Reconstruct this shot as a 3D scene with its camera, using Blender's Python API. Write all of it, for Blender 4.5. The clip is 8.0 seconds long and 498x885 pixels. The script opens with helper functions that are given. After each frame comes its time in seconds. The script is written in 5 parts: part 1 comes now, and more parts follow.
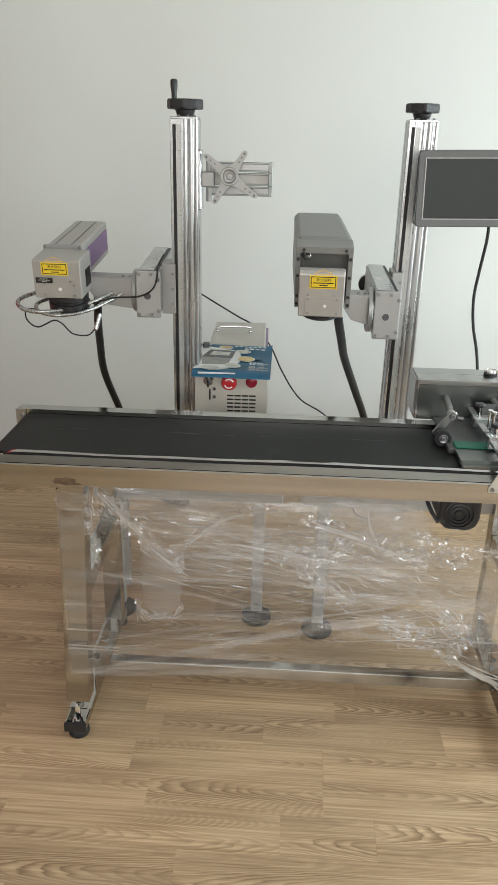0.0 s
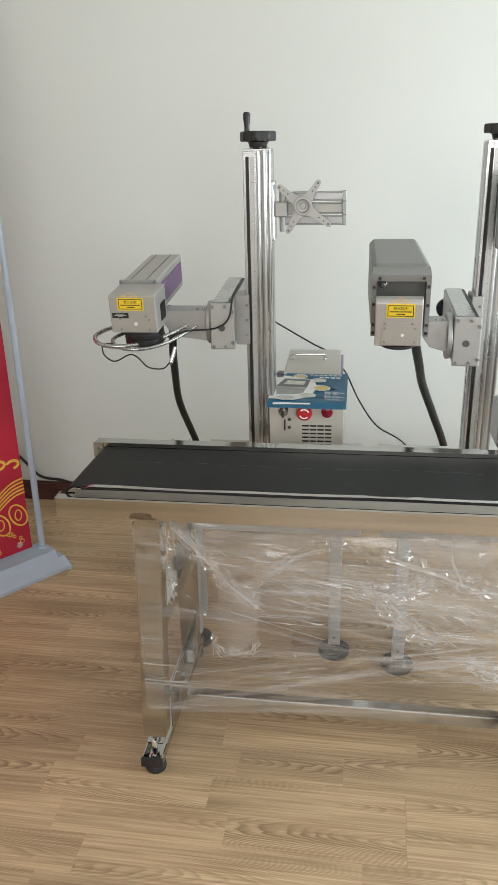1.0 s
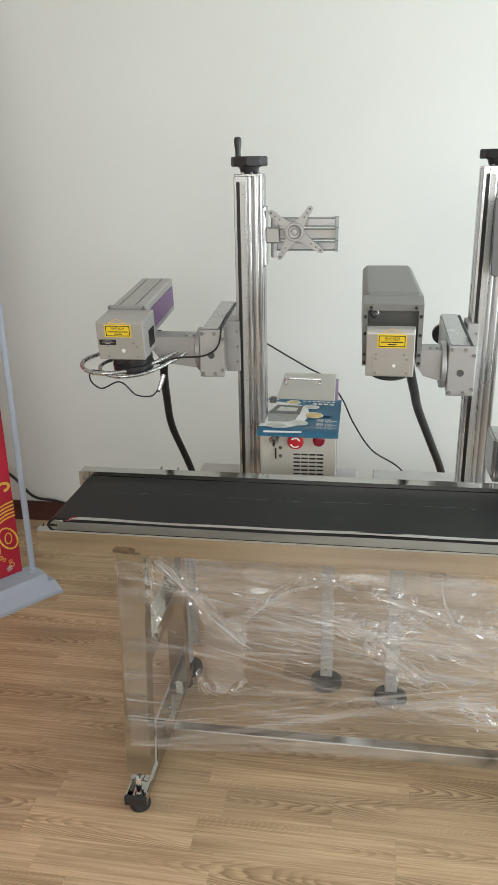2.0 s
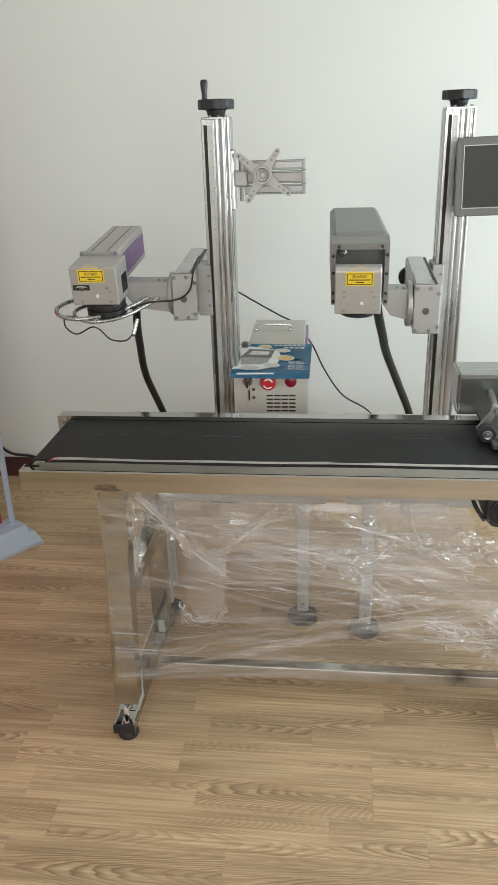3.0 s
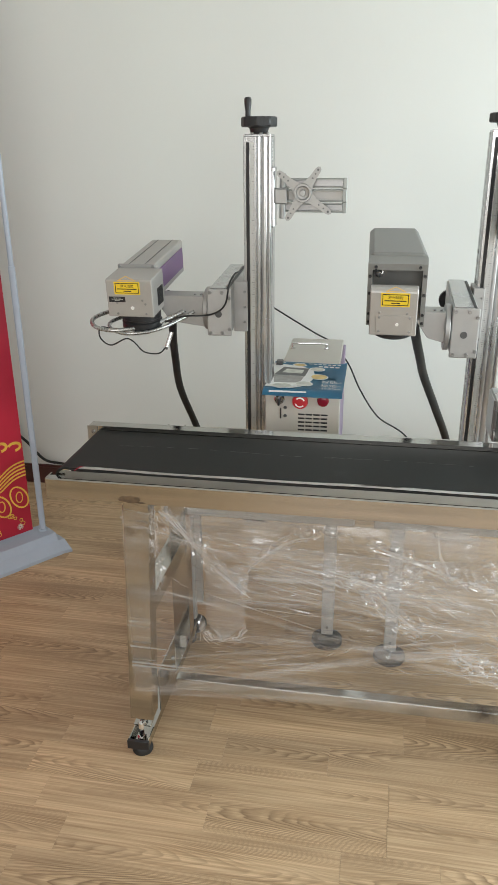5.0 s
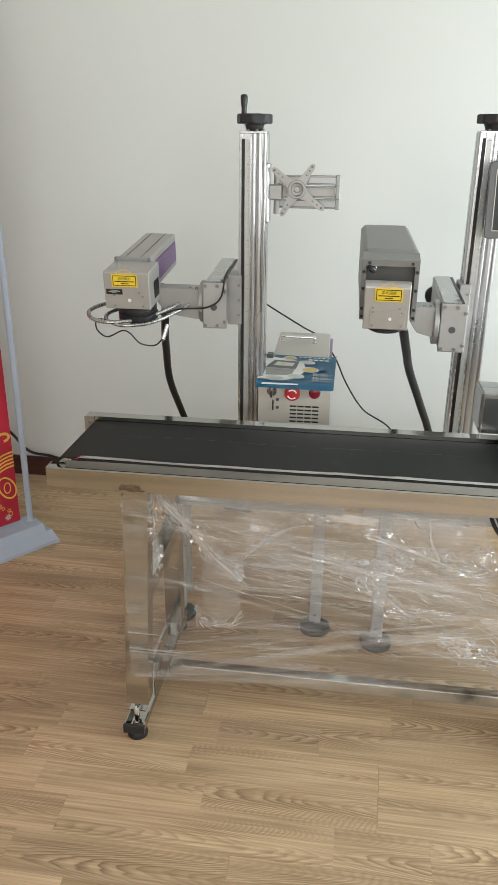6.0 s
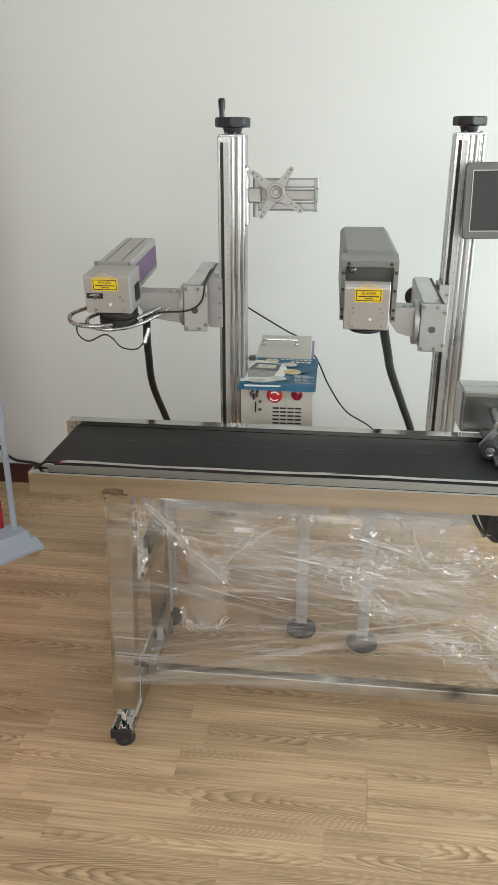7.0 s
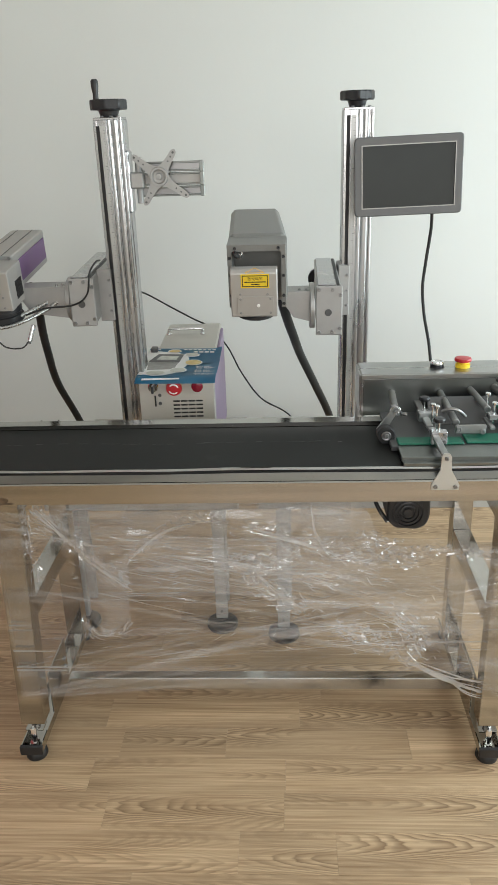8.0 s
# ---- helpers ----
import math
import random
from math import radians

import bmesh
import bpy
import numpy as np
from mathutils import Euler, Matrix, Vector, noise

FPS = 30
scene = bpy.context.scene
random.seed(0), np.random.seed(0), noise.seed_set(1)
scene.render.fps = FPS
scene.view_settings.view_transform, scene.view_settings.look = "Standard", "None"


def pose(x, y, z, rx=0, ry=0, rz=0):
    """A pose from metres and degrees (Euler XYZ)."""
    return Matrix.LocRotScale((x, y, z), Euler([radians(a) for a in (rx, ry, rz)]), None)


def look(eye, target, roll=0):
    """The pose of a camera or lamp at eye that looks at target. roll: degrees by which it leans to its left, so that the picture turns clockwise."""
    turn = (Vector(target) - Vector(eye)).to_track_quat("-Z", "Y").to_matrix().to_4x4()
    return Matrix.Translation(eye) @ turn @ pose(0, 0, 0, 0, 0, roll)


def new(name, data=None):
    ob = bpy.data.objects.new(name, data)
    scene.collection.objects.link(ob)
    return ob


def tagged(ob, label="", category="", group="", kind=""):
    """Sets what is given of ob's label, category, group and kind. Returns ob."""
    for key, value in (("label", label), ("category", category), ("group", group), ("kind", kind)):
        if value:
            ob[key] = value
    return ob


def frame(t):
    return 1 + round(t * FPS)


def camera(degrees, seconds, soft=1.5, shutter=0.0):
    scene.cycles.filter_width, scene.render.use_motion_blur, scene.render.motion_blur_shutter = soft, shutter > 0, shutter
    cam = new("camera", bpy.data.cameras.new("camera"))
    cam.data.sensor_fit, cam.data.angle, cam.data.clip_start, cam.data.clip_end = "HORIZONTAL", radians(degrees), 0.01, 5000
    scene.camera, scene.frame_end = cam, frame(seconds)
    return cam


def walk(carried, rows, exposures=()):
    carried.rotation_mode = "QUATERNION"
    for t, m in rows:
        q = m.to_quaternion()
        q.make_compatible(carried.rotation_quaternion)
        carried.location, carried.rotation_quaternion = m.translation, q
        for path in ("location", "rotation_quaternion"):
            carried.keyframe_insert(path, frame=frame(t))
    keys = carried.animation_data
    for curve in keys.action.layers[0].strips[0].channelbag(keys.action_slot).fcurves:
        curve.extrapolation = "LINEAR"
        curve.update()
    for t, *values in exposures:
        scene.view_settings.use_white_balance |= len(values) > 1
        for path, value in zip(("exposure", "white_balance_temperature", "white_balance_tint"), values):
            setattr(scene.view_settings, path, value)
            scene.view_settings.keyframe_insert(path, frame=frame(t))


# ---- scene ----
cam = camera(36.8, 8.0, soft=1.0)
PATH = [
    (0, (0.02, -0.08, 1.357), (-0.068, 1.77, 0.6), 1.3),
    (0.5, (0.003, -0.063, 1.364), (-0.079, 1.778, 0.587), 1.1),
    (0.8, (-0.015, -0.062, 1.363), (-0.232, 1.785, 0.627), 0.5),
    (1, (0.013, -0.045, 1.376), (-0.273, 1.803, 0.667), -1.4),
    (1.5, (0.035, -0.013, 1.366), (-0.293, 1.838, 0.683), -2.0),
    (1.7, (0.043, 0.011, 1.383), (-0.279, 1.872, 0.727), -1.7),
    (2.8, (0.038, -0.03, 1.414), (-0.179, 1.8, 0.637), -0.7),
    (3, (0.042, -0.06, 1.371), (-0.178, 1.771, 0.597), -1.8),
    (3.5, (0.034, -0.073, 1.363), (-0.151, 1.766, 0.6), -0.6),
    (4, (0.054, -0.066, 1.354), (-0.242, 1.776, 0.633), -1.0),
    (4.5, (0.073, -0.035, 1.358), (-0.24, 1.804, 0.637), -0.3),
    (4.7, (0.081, -0.026, 1.363), (-0.267, 1.805, 0.635), -0.5),
    (5.8, (0.013, -0.1, 1.366), (-0.225, 1.745, 0.632), 0.0),
    (6, (0.021, -0.089, 1.371), (-0.233, 1.75, 0.628), 0.6),
    (6.5, (0.023, -0.095, 1.366), (-0.23, 1.746, 0.626), -0.9),
    (7, (0.027, -0.094, 1.363), (-0.189, 1.756, 0.635), 0.1),
    (7.5, (0.05, -0.069, 1.371), (-0.069, 1.786, 0.632), 0.7),
    (7.7, (0.077, -0.046, 1.376), (0.007, 1.796, 0.601), 1.0),
    (8, (0.153, -0.02, 1.36), (0.059, 1.824, 0.591), -1.9),
]
walk(cam, [(t, look(eye, target, roll)) for t, eye, target, roll in PATH],
     exposures=[(0.0, 0.0), (0.5, 0.03), (1.0, 0.14), (1.7, 0.18), (3.0, 0.10), (4.0, 0.16), (6.5, 0.14), (7.5, 0.14), (8.0, -0.07)])

# ---- world and daylight ----
world = bpy.data.worlds.new("overcast_sky")
scene.world = world
world.use_nodes = True
wn = world.node_tree
sky = wn.nodes.new("ShaderNodeTexSky")
sky.sky_type = "NISHITA"
sky.sun_disc = False
sky.sun_elevation, sky.sun_rotation = radians(42), radians(120)
wn.links.new(sky.outputs[0], wn.nodes["Background"].inputs[0])
wn.nodes["Background"].inputs[1].default_value = 0.1

XL, XR, YB, YF, HC = -2.6, 2.3, -2.6, 2.785, 2.75


def window_lamp(name, m, sx, sy, power, color):
    d = bpy.data.lights.new(name, "AREA")
    d.shape, d.size, d.size_y, d.energy, d.color = "RECTANGLE", sx, sy, power, color
    ob = new(name, d)
    ob.matrix_world = m
    return ob


# daylight through the side window and the window behind
window_lamp("daylight_side", look((XR - 0.02, 1.25, 1.36), (0.0, 1.25, 1.26)), 2.3, 1.30, 66, (0.83, 0.965, 1.0))
window_lamp("daylight_back", look((0.6, YB + 0.02, 1.75), (0.2, 2.0, 1.2)), 2.6, 1.5, 52, (1.0, 0.975, 0.95))


# ---- materials ----
def mat(name, base, rough=0.5, metal=0.0, var=0.06, scale=18.0, bump=0.0, bscale=120.0, stretch=(1, 1, 1), stain=None, rvar=0.08,
        spec=0.5, coat=0.0):
    m = bpy.data.materials.new(name)
    m.use_nodes = True
    nt = m.node_tree
    n, l = nt.nodes, nt.links
    b = n["Principled BSDF"]
    b.inputs["Metallic"].default_value = metal
    b.inputs["Specular IOR Level"].default_value = spec
    b.inputs["Coat Weight"].default_value = coat
    tc = n.new("ShaderNodeTexCoord")
    mp = n.new("ShaderNodeMapping")
    mp.inputs["Scale"].default_value = stretch
    l.new(tc.outputs["Object"], mp.inputs[0])
    big = n.new("ShaderNodeTexNoise")
    big.inputs["Scale"].default_value = scale
    big.inputs["Detail"].default_value = 5
    l.new(mp.outputs[0], big.inputs["Vector"])
    fine = n.new("ShaderNodeTexNoise")
    fine.inputs["Scale"].default_value = bscale
    fine.inputs["Detail"].default_value = 3
    l.new(mp.outputs[0], fine.inputs["Vector"])
    ramp = n.new("ShaderNodeValToRGB")
    c0 = [max(0, c * (1 - var)) for c in base]
    c1 = [min(1, c * (1 + var)) for c in base]
    ramp.color_ramp.elements[0].position, ramp.color_ramp.elements[1].position = 0.3, 0.7
    ramp.color_ramp.elements[0].color, ramp.color_ramp.elements[1].color = (*c0, 1), (*c1, 1)
    l.new(big.outputs["Fac"], ramp.inputs[0])
    col = ramp.outputs[0]
    if stain:
        spot = n.new("ShaderNodeTexNoise")
        spot.inputs["Scale"].default_value = stain[1]
        spot.inputs["Detail"].default_value = 6
        l.new(tc.outputs["Object"], spot.inputs["Vector"])
        sr = n.new("ShaderNodeValToRGB")
        sr.color_ramp.elements[0].position, sr.color_ramp.elements[1].position = stain[2], stain[2] + 0.12
        l.new(spot.outputs["Fac"], sr.inputs[0])
        mx = n.new("ShaderNodeMix")
        mx.data_type = "RGBA"
        l.new(sr.outputs[0], mx.inputs[0])
        l.new(col, mx.inputs[6])
        mx.inputs[7].default_value = (*stain[0], 1)
        col = mx.outputs[2]
    l.new(col, b.inputs["Base Color"])
    rr = n.new("ShaderNodeMapRange")
    rr.inputs["To Min"].default_value, rr.inputs["To Max"].default_value = max(0.02, rough - rvar), min(1, rough + rvar)
    l.new(big.outputs["Fac"], rr.inputs["Value"])
    l.new(rr.outputs[0], b.inputs["Roughness"])
    if bump:
        bp = n.new("ShaderNodeBump")
        bp.inputs["Strength"].default_value = bump
        bp.inputs["Distance"].default_value = 0.002
        l.new(fine.outputs["Fac"], bp.inputs["Height"])
        l.new(bp.outputs[0], b.inputs["Normal"])
    return m


WALL = mat("wall_paint", (0.715, 0.725, 0.70), 0.75, var=0.02, scale=1.3, bump=0.12, bscale=60)
CEIL = mat("ceiling_paint", (0.78, 0.78, 0.77), 0.8, var=0.02, scale=1.5)
SKIRT = mat("skirting_wood", (0.07, 0.022, 0.018), 0.4, var=0.25, scale=20, stretch=(0.2, 2, 2))
STEEL = mat("polished_steel", (0.45, 0.44, 0.415), 0.13, 1.0, var=0.17, scale=7, bump=0.16, bscale=11, stretch=(0.22, 1, 5.0), rvar=0.05,
            stain=((0.16, 0.12, 0.09), 11.0, 0.70))
BRIGHT = mat("bright_steel", (0.52, 0.52, 0.51), 0.16, 1.0, var=0.14, scale=9, bump=0.12, bscale=14, stretch=(0.5, 1, 3), rvar=0.06)
TIE = mat("tie_steel", (0.62, 0.63, 0.62), 0.20, 1.0, var=0.22, scale=7, bump=0.10, bscale=10, stretch=(1.2, 1, 1), rvar=0.06, stain=((0.14, 0.14, 0.14), 9.0, 0.62))
POST = mat("pale_aluminium", (0.44, 0.44, 0.435), 0.42, 0.35, var=0.06, scale=20, bump=0.03)
# ledge steel whose colour varies strongly from dark to mid grey
LEDGE = mat("mottled_steel", (0.26, 0.255, 0.24), 0.18, 1.0, var=0.45, scale=5, bump=0.14, bscale=10, stretch=(0.35, 1, 2), rvar=0.08)
BRUSHED = mat("brushed_steel", (0.38, 0.38, 0.37), 0.3, 1.0, var=0.08, scale=25, bump=0.05, bscale=90, stretch=(0.08, 2, 2), rvar=0.08)
ALU = mat("anodised_aluminium", (0.47, 0.47, 0.475), 0.26, 1.0, var=0.05, scale=14, bump=0.03, bscale=200, stretch=(1, 1, 0.15))
CAST = mat("bead_blasted_aluminium", (0.40, 0.395, 0.385), 0.5, 0.7, var=0.05, scale=30, bump=0.08, bscale=500)
PAINT = mat("silver_paint", (0.42, 0.405, 0.385), 0.42, 0.35, var=0.04, scale=30, bump=0.05, bscale=600)
GREYHEAD = mat("grey_paint", (0.23, 0.23, 0.22), 0.42, 0.25, var=0.05, scale=20, bump=0.05, bscale=500)
DARKGREY = mat("dark_grey_plastic", (0.085, 0.085, 0.085), 0.4, var=0.12, scale=30, bump=0.04, bscale=300)
PURPLE = mat("purple_panel", (0.17, 0.075, 0.22), 0.35, 0.3, var=0.1, scale=18, bump=0.03)
BLACK = mat("black_plastic", (0.018, 0.018, 0.02), 0.38, var=0.2, scale=40, bump=0.03)
RUBBER = mat("black_rubber", (0.016, 0.016, 0.016), 0.55, var=0.25, scale=35, bump=0.08, bscale=250)
SLOT = mat("dark_slot", (0.012, 0.012, 0.013), 0.5, var=0.2)
CHROME = mat("chrome", (0.75, 0.75, 0.75), 0.12, 1.0, var=0.03)
HOSE = mat("braided_metal", (0.42, 0.42, 0.41), 0.28, 0.9, var=0.2, scale=200)
CABINET = mat("cabinet_metal", (0.52, 0.50, 0.455), 0.45, 0.25, var=0.03, scale=12, bump=0.04, bscale=400)
YELLOW = mat("yellow_sticker", (0.85, 0.60, 0.03), 0.4, var=0.05)
RED = mat("red_plastic", (0.45, 0.018, 0.025), 0.3, var=0.08)
DKRED = mat("dark_red_lens", (0.20, 0.006, 0.02), 0.2, var=0.1)
WHITE = mat("white_print", (0.80, 0.80, 0.78), 0.45, var=0.03)
BLUE = mat("blue_print", (0.025, 0.22, 0.40), 0.32, var=0.14, scale=9, spec=0.6)
PALE = mat("pale_print", (0.55, 0.56, 0.50), 0.4, var=0.2, scale=60)
GOLDP = mat("gold_print", (0.62, 0.46, 0.16), 0.4, var=0.2, scale=60)
GREEN = mat("green_belt", (0.010, 0.13, 0.08), 0.4, var=0.12, scale=25, bump=0.06, bscale=400)
BELT = mat("black_belt", (0.017, 0.018, 0.017), 0.55, var=0.2, scale=7, spec=0.25, bump=0.06, bscale=350, stretch=(1, 3, 1), rvar=0.06,
           stain=((0.045, 0.045, 0.043), 6.0, 0.66))
MOTOR = mat("motor_black", (0.03, 0.03, 0.031), 0.5, 0.2, var=0.2, scale=30, bump=0.1, bscale=200)
STAND = mat("blue_grey_plastic", (0.42, 0.47, 0.56), 0.42, var=0.04, scale=12, bump=0.03)
BANNER = mat("red_banner_print", (0.44, 0.018, 0.045), 0.38, var=0.28, scale=2.2, spec=0.4)
GOLD = mat("gold_line_print", (0.80, 0.50, 0.08), 0.4, var=0.1)
SCREEN = mat("screen_glass", (0.018, 0.022, 0.020), 0.14, var=0.05, spec=0.15)
BEZEL = mat("bezel_grey", (0.12, 0.12, 0.12), 0.45, 0.2, var=0.05, bump=0.05, bscale=500)
GALV = mat("galvanised_tube", (0.34, 0.34, 0.33), 0.35, 0.8, var=0.1, scale=30, bump=0.05)
BENCHTOP = mat("bench_laminate", (0.45, 0.43, 0.40), 0.5, var=0.06)
FRAMEW = mat("window_frame_white", (0.75, 0.75, 0.74), 0.4, var=0.03)


def wood_material():
    m = bpy.data.materials.new("oak_laminate")
    m.use_nodes = True
    nt = m.node_tree
    n, l = nt.nodes, nt.links
    b = n["Principled BSDF"]
    geo = n.new("ShaderNodeNewGeometry")
    info = n.new("ShaderNodeObjectInfo")
    off = n.new("ShaderNodeCombineXYZ")
    a1 = n.new("ShaderNodeMath"); a1.operation = "MULTIPLY"; a1.inputs[1].default_value = 37.0
    a2 = n.new("ShaderNodeMath"); a2.operation = "MULTIPLY"; a2.inputs[1].default_value = 91.0
    l.new(info.outputs["Random"], a1.inputs[0]); l.new(info.outputs["Random"], a2.inputs[0])
    l.new(a1.outputs[0], off.inputs[0]); l.new(a2.outputs[0], off.inputs[1]); l.new(a2.outputs[0], off.inputs[2])
    add = n.new("ShaderNodeVectorMath"); add.operation = "ADD"
    l.new(geo.outputs["Position"], add.inputs[0]); l.new(off.outputs[0], add.inputs[1])

    def mapped(sx, sy):
        mp = n.new("ShaderNodeMapping")
        mp.inputs["Scale"].default_value = (sx, sy, 1)
        l.new(add.outputs[0], mp.inputs[0])
        return mp.outputs[0]

    # cathedral figure: nested arches down the middle of each strip, straight lines towards its edges
    def calc(op, a, b=None):
        q = n.new("ShaderNodeMath")
        q.operation = op
        for k, v in enumerate((a, b)):
            if v is None:
                continue
            if isinstance(v, (int, float)):
                q.inputs[k].default_value = v
            else:
                l.new(v, q.inputs[k])
        return q.outputs[0]

    xyz = n.new("ShaderNodeSeparateXYZ")
    l.new(geo.outputs["Position"], xyz.inputs[0])
    rand = info.outputs["Random"]
    across = calc("SUBTRACT", calc("FRACT", calc("MULTIPLY", calc("SUBTRACT", xyz.outputs[1], 1.1165 - 0.985), 1 / 0.0985)), 0.5)
    rand2 = calc("FRACT", calc("MULTIPLY", rand, 17.31))
    off_axis = calc("SUBTRACT", across, calc("MULTIPLY", calc("SUBTRACT", rand2, 0.5), 0.55))
    wob = n.new("ShaderNodeTexNoise")
    wob.inputs["Scale"].default_value = 1.0
    wob.inputs["Detail"].default_value = 3
    l.new(mapped(4.5, 22.0), wob.inputs["Vector"])
    way = calc("SUBTRACT", calc("MULTIPLY", calc("GREATER_THAN", calc("FRACT", calc("MULTIPLY", rand, 5.7)), 0.5), 2.0), 1.0)
    phase = calc("ADD", calc("ADD", calc("MULTIPLY", calc("MULTIPLY", xyz.outputs[0], 20.0), way), calc("MULTIPLY", calc("MULTIPLY", off_axis, off_axis), 36.0)),
                 calc("ADD", calc("MULTIPLY", wob.outputs["Fac"], 5.0), calc("MULTIPLY", rand, 37.0)))
    saw = calc("FRACT", phase)
    rise = n.new("ShaderNodeMapRange")
    rise.inputs["From Min"].default_value, rise.inputs["From Max"].default_value = 0.30, 0.85
    l.new(saw, rise.inputs["Value"])
    fall = n.new("ShaderNodeMapRange")
    fall.inputs["From Min"].default_value, fall.inputs["From Max"].default_value = 1.0, 0.86
    l.new(saw, fall.inputs["Value"])
    line = calc("MULTIPLY", rise.outputs[0], fall.outputs[0])
    # figure shows only in parts
    where = n.new("ShaderNodeTexNoise")
    where.inputs["Scale"].default_value = 1.0
    l.new(mapped(1.7, 11.0), where.inputs["Vector"])
    wr = n.new("ShaderNodeMapRange")
    wr.inputs["From Min"].default_value, wr.inputs["From Max"].default_value = 0.44, 0.62
    l.new(where.outputs["Fac"], wr.inputs["Value"])
    fig = n.new("ShaderNodeMath"); fig.operation = "MULTIPLY"
    l.new(line, fig.inputs[0]); l.new(wr.outputs[0], fig.inputs[1])
    # long fine pores
    grain = n.new("ShaderNodeTexNoise")
    grain.inputs["Scale"].default_value = 1.0
    grain.inputs["Detail"].default_value = 6
    grain.inputs["Roughness"].default_value = 0.62
    l.new(mapped(3.4, 190.0), grain.inputs["Vector"])
    cloud = n.new("ShaderNodeTexNoise")
    cloud.inputs["Scale"].default_value = 1.0
    cloud.inputs["Detail"].default_value = 3
    l.new(mapped(2.2, 14.0), cloud.inputs["Vector"])
    ramp = n.new("ShaderNodeValToRGB")
    e = ramp.color_ramp.elements
    e[0].position, e[0].color = 0.30, (0.385, 0.250, 0.142, 1)
    e[1].position, e[1].color = 0.66, (0.690, 0.515, 0.335, 1)
    l.new(grain.outputs["Fac"], ramp.inputs[0])
    mixc = n.new("ShaderNodeMix"); mixc.data_type = "RGBA"; mixc.blend_type = "MULTIPLY"
    cr = n.new("ShaderNodeValToRGB")
    cr.color_ramp.elements[0].position, cr.color_ramp.elements[0].color = 0.3, (0.80, 0.77, 0.73, 1)
    cr.color_ramp.elements[1].position, cr.color_ramp.elements[1].color = 0.7, (1.08, 1.05, 1.0, 1)
    l.new(cloud.outputs["Fac"], cr.inputs[0])
    mixc.inputs[0].default_value = 1.0
    l.new(ramp.outputs[0], mixc.inputs[6]); l.new(cr.outputs[0], mixc.inputs[7])
    mf = n.new("ShaderNodeMix"); mf.data_type = "RGBA"
    fs = n.new("ShaderNodeMath"); fs.operation = "MULTIPLY"; fs.inputs[1].default_value = 0.88
    l.new(fig.outputs[0], fs.inputs[0])
    l.new(fs.outputs[0], mf.inputs[0])
    l.new(mixc.outputs[2], mf.inputs[6])
    mf.inputs[7].default_value = (0.230, 0.142, 0.078, 1)
    # tone of each strip
    tone = n.new("ShaderNodeMapRange")
    tone.inputs["To Min"].default_value, tone.inputs["To Max"].default_value = 0.86, 1.08
    l.new(info.outputs["Random"], tone.inputs["Value"])
    tm = n.new("ShaderNodeVectorMath"); tm.operation = "SCALE"
    l.new(mf.outputs[2], tm.inputs[0]); l.new(tone.outputs[0], tm.inputs["Scale"])
    l.new(tm.outputs[0], b.inputs["Base Color"])
    b.inputs["Roughness"].default_value = 0.42
    b.inputs["Specular IOR Level"].default_value = 0.45
    bp = n.new("ShaderNodeBump")
    bp.inputs["Strength"].default_value, bp.inputs["Distance"].default_value = 0.12, 0.001
    l.new(grain.outputs["Fac"], bp.inputs["Height"])
    l.new(bp.outputs[0], b.inputs["Normal"])
    return m


WOOD = wood_material()


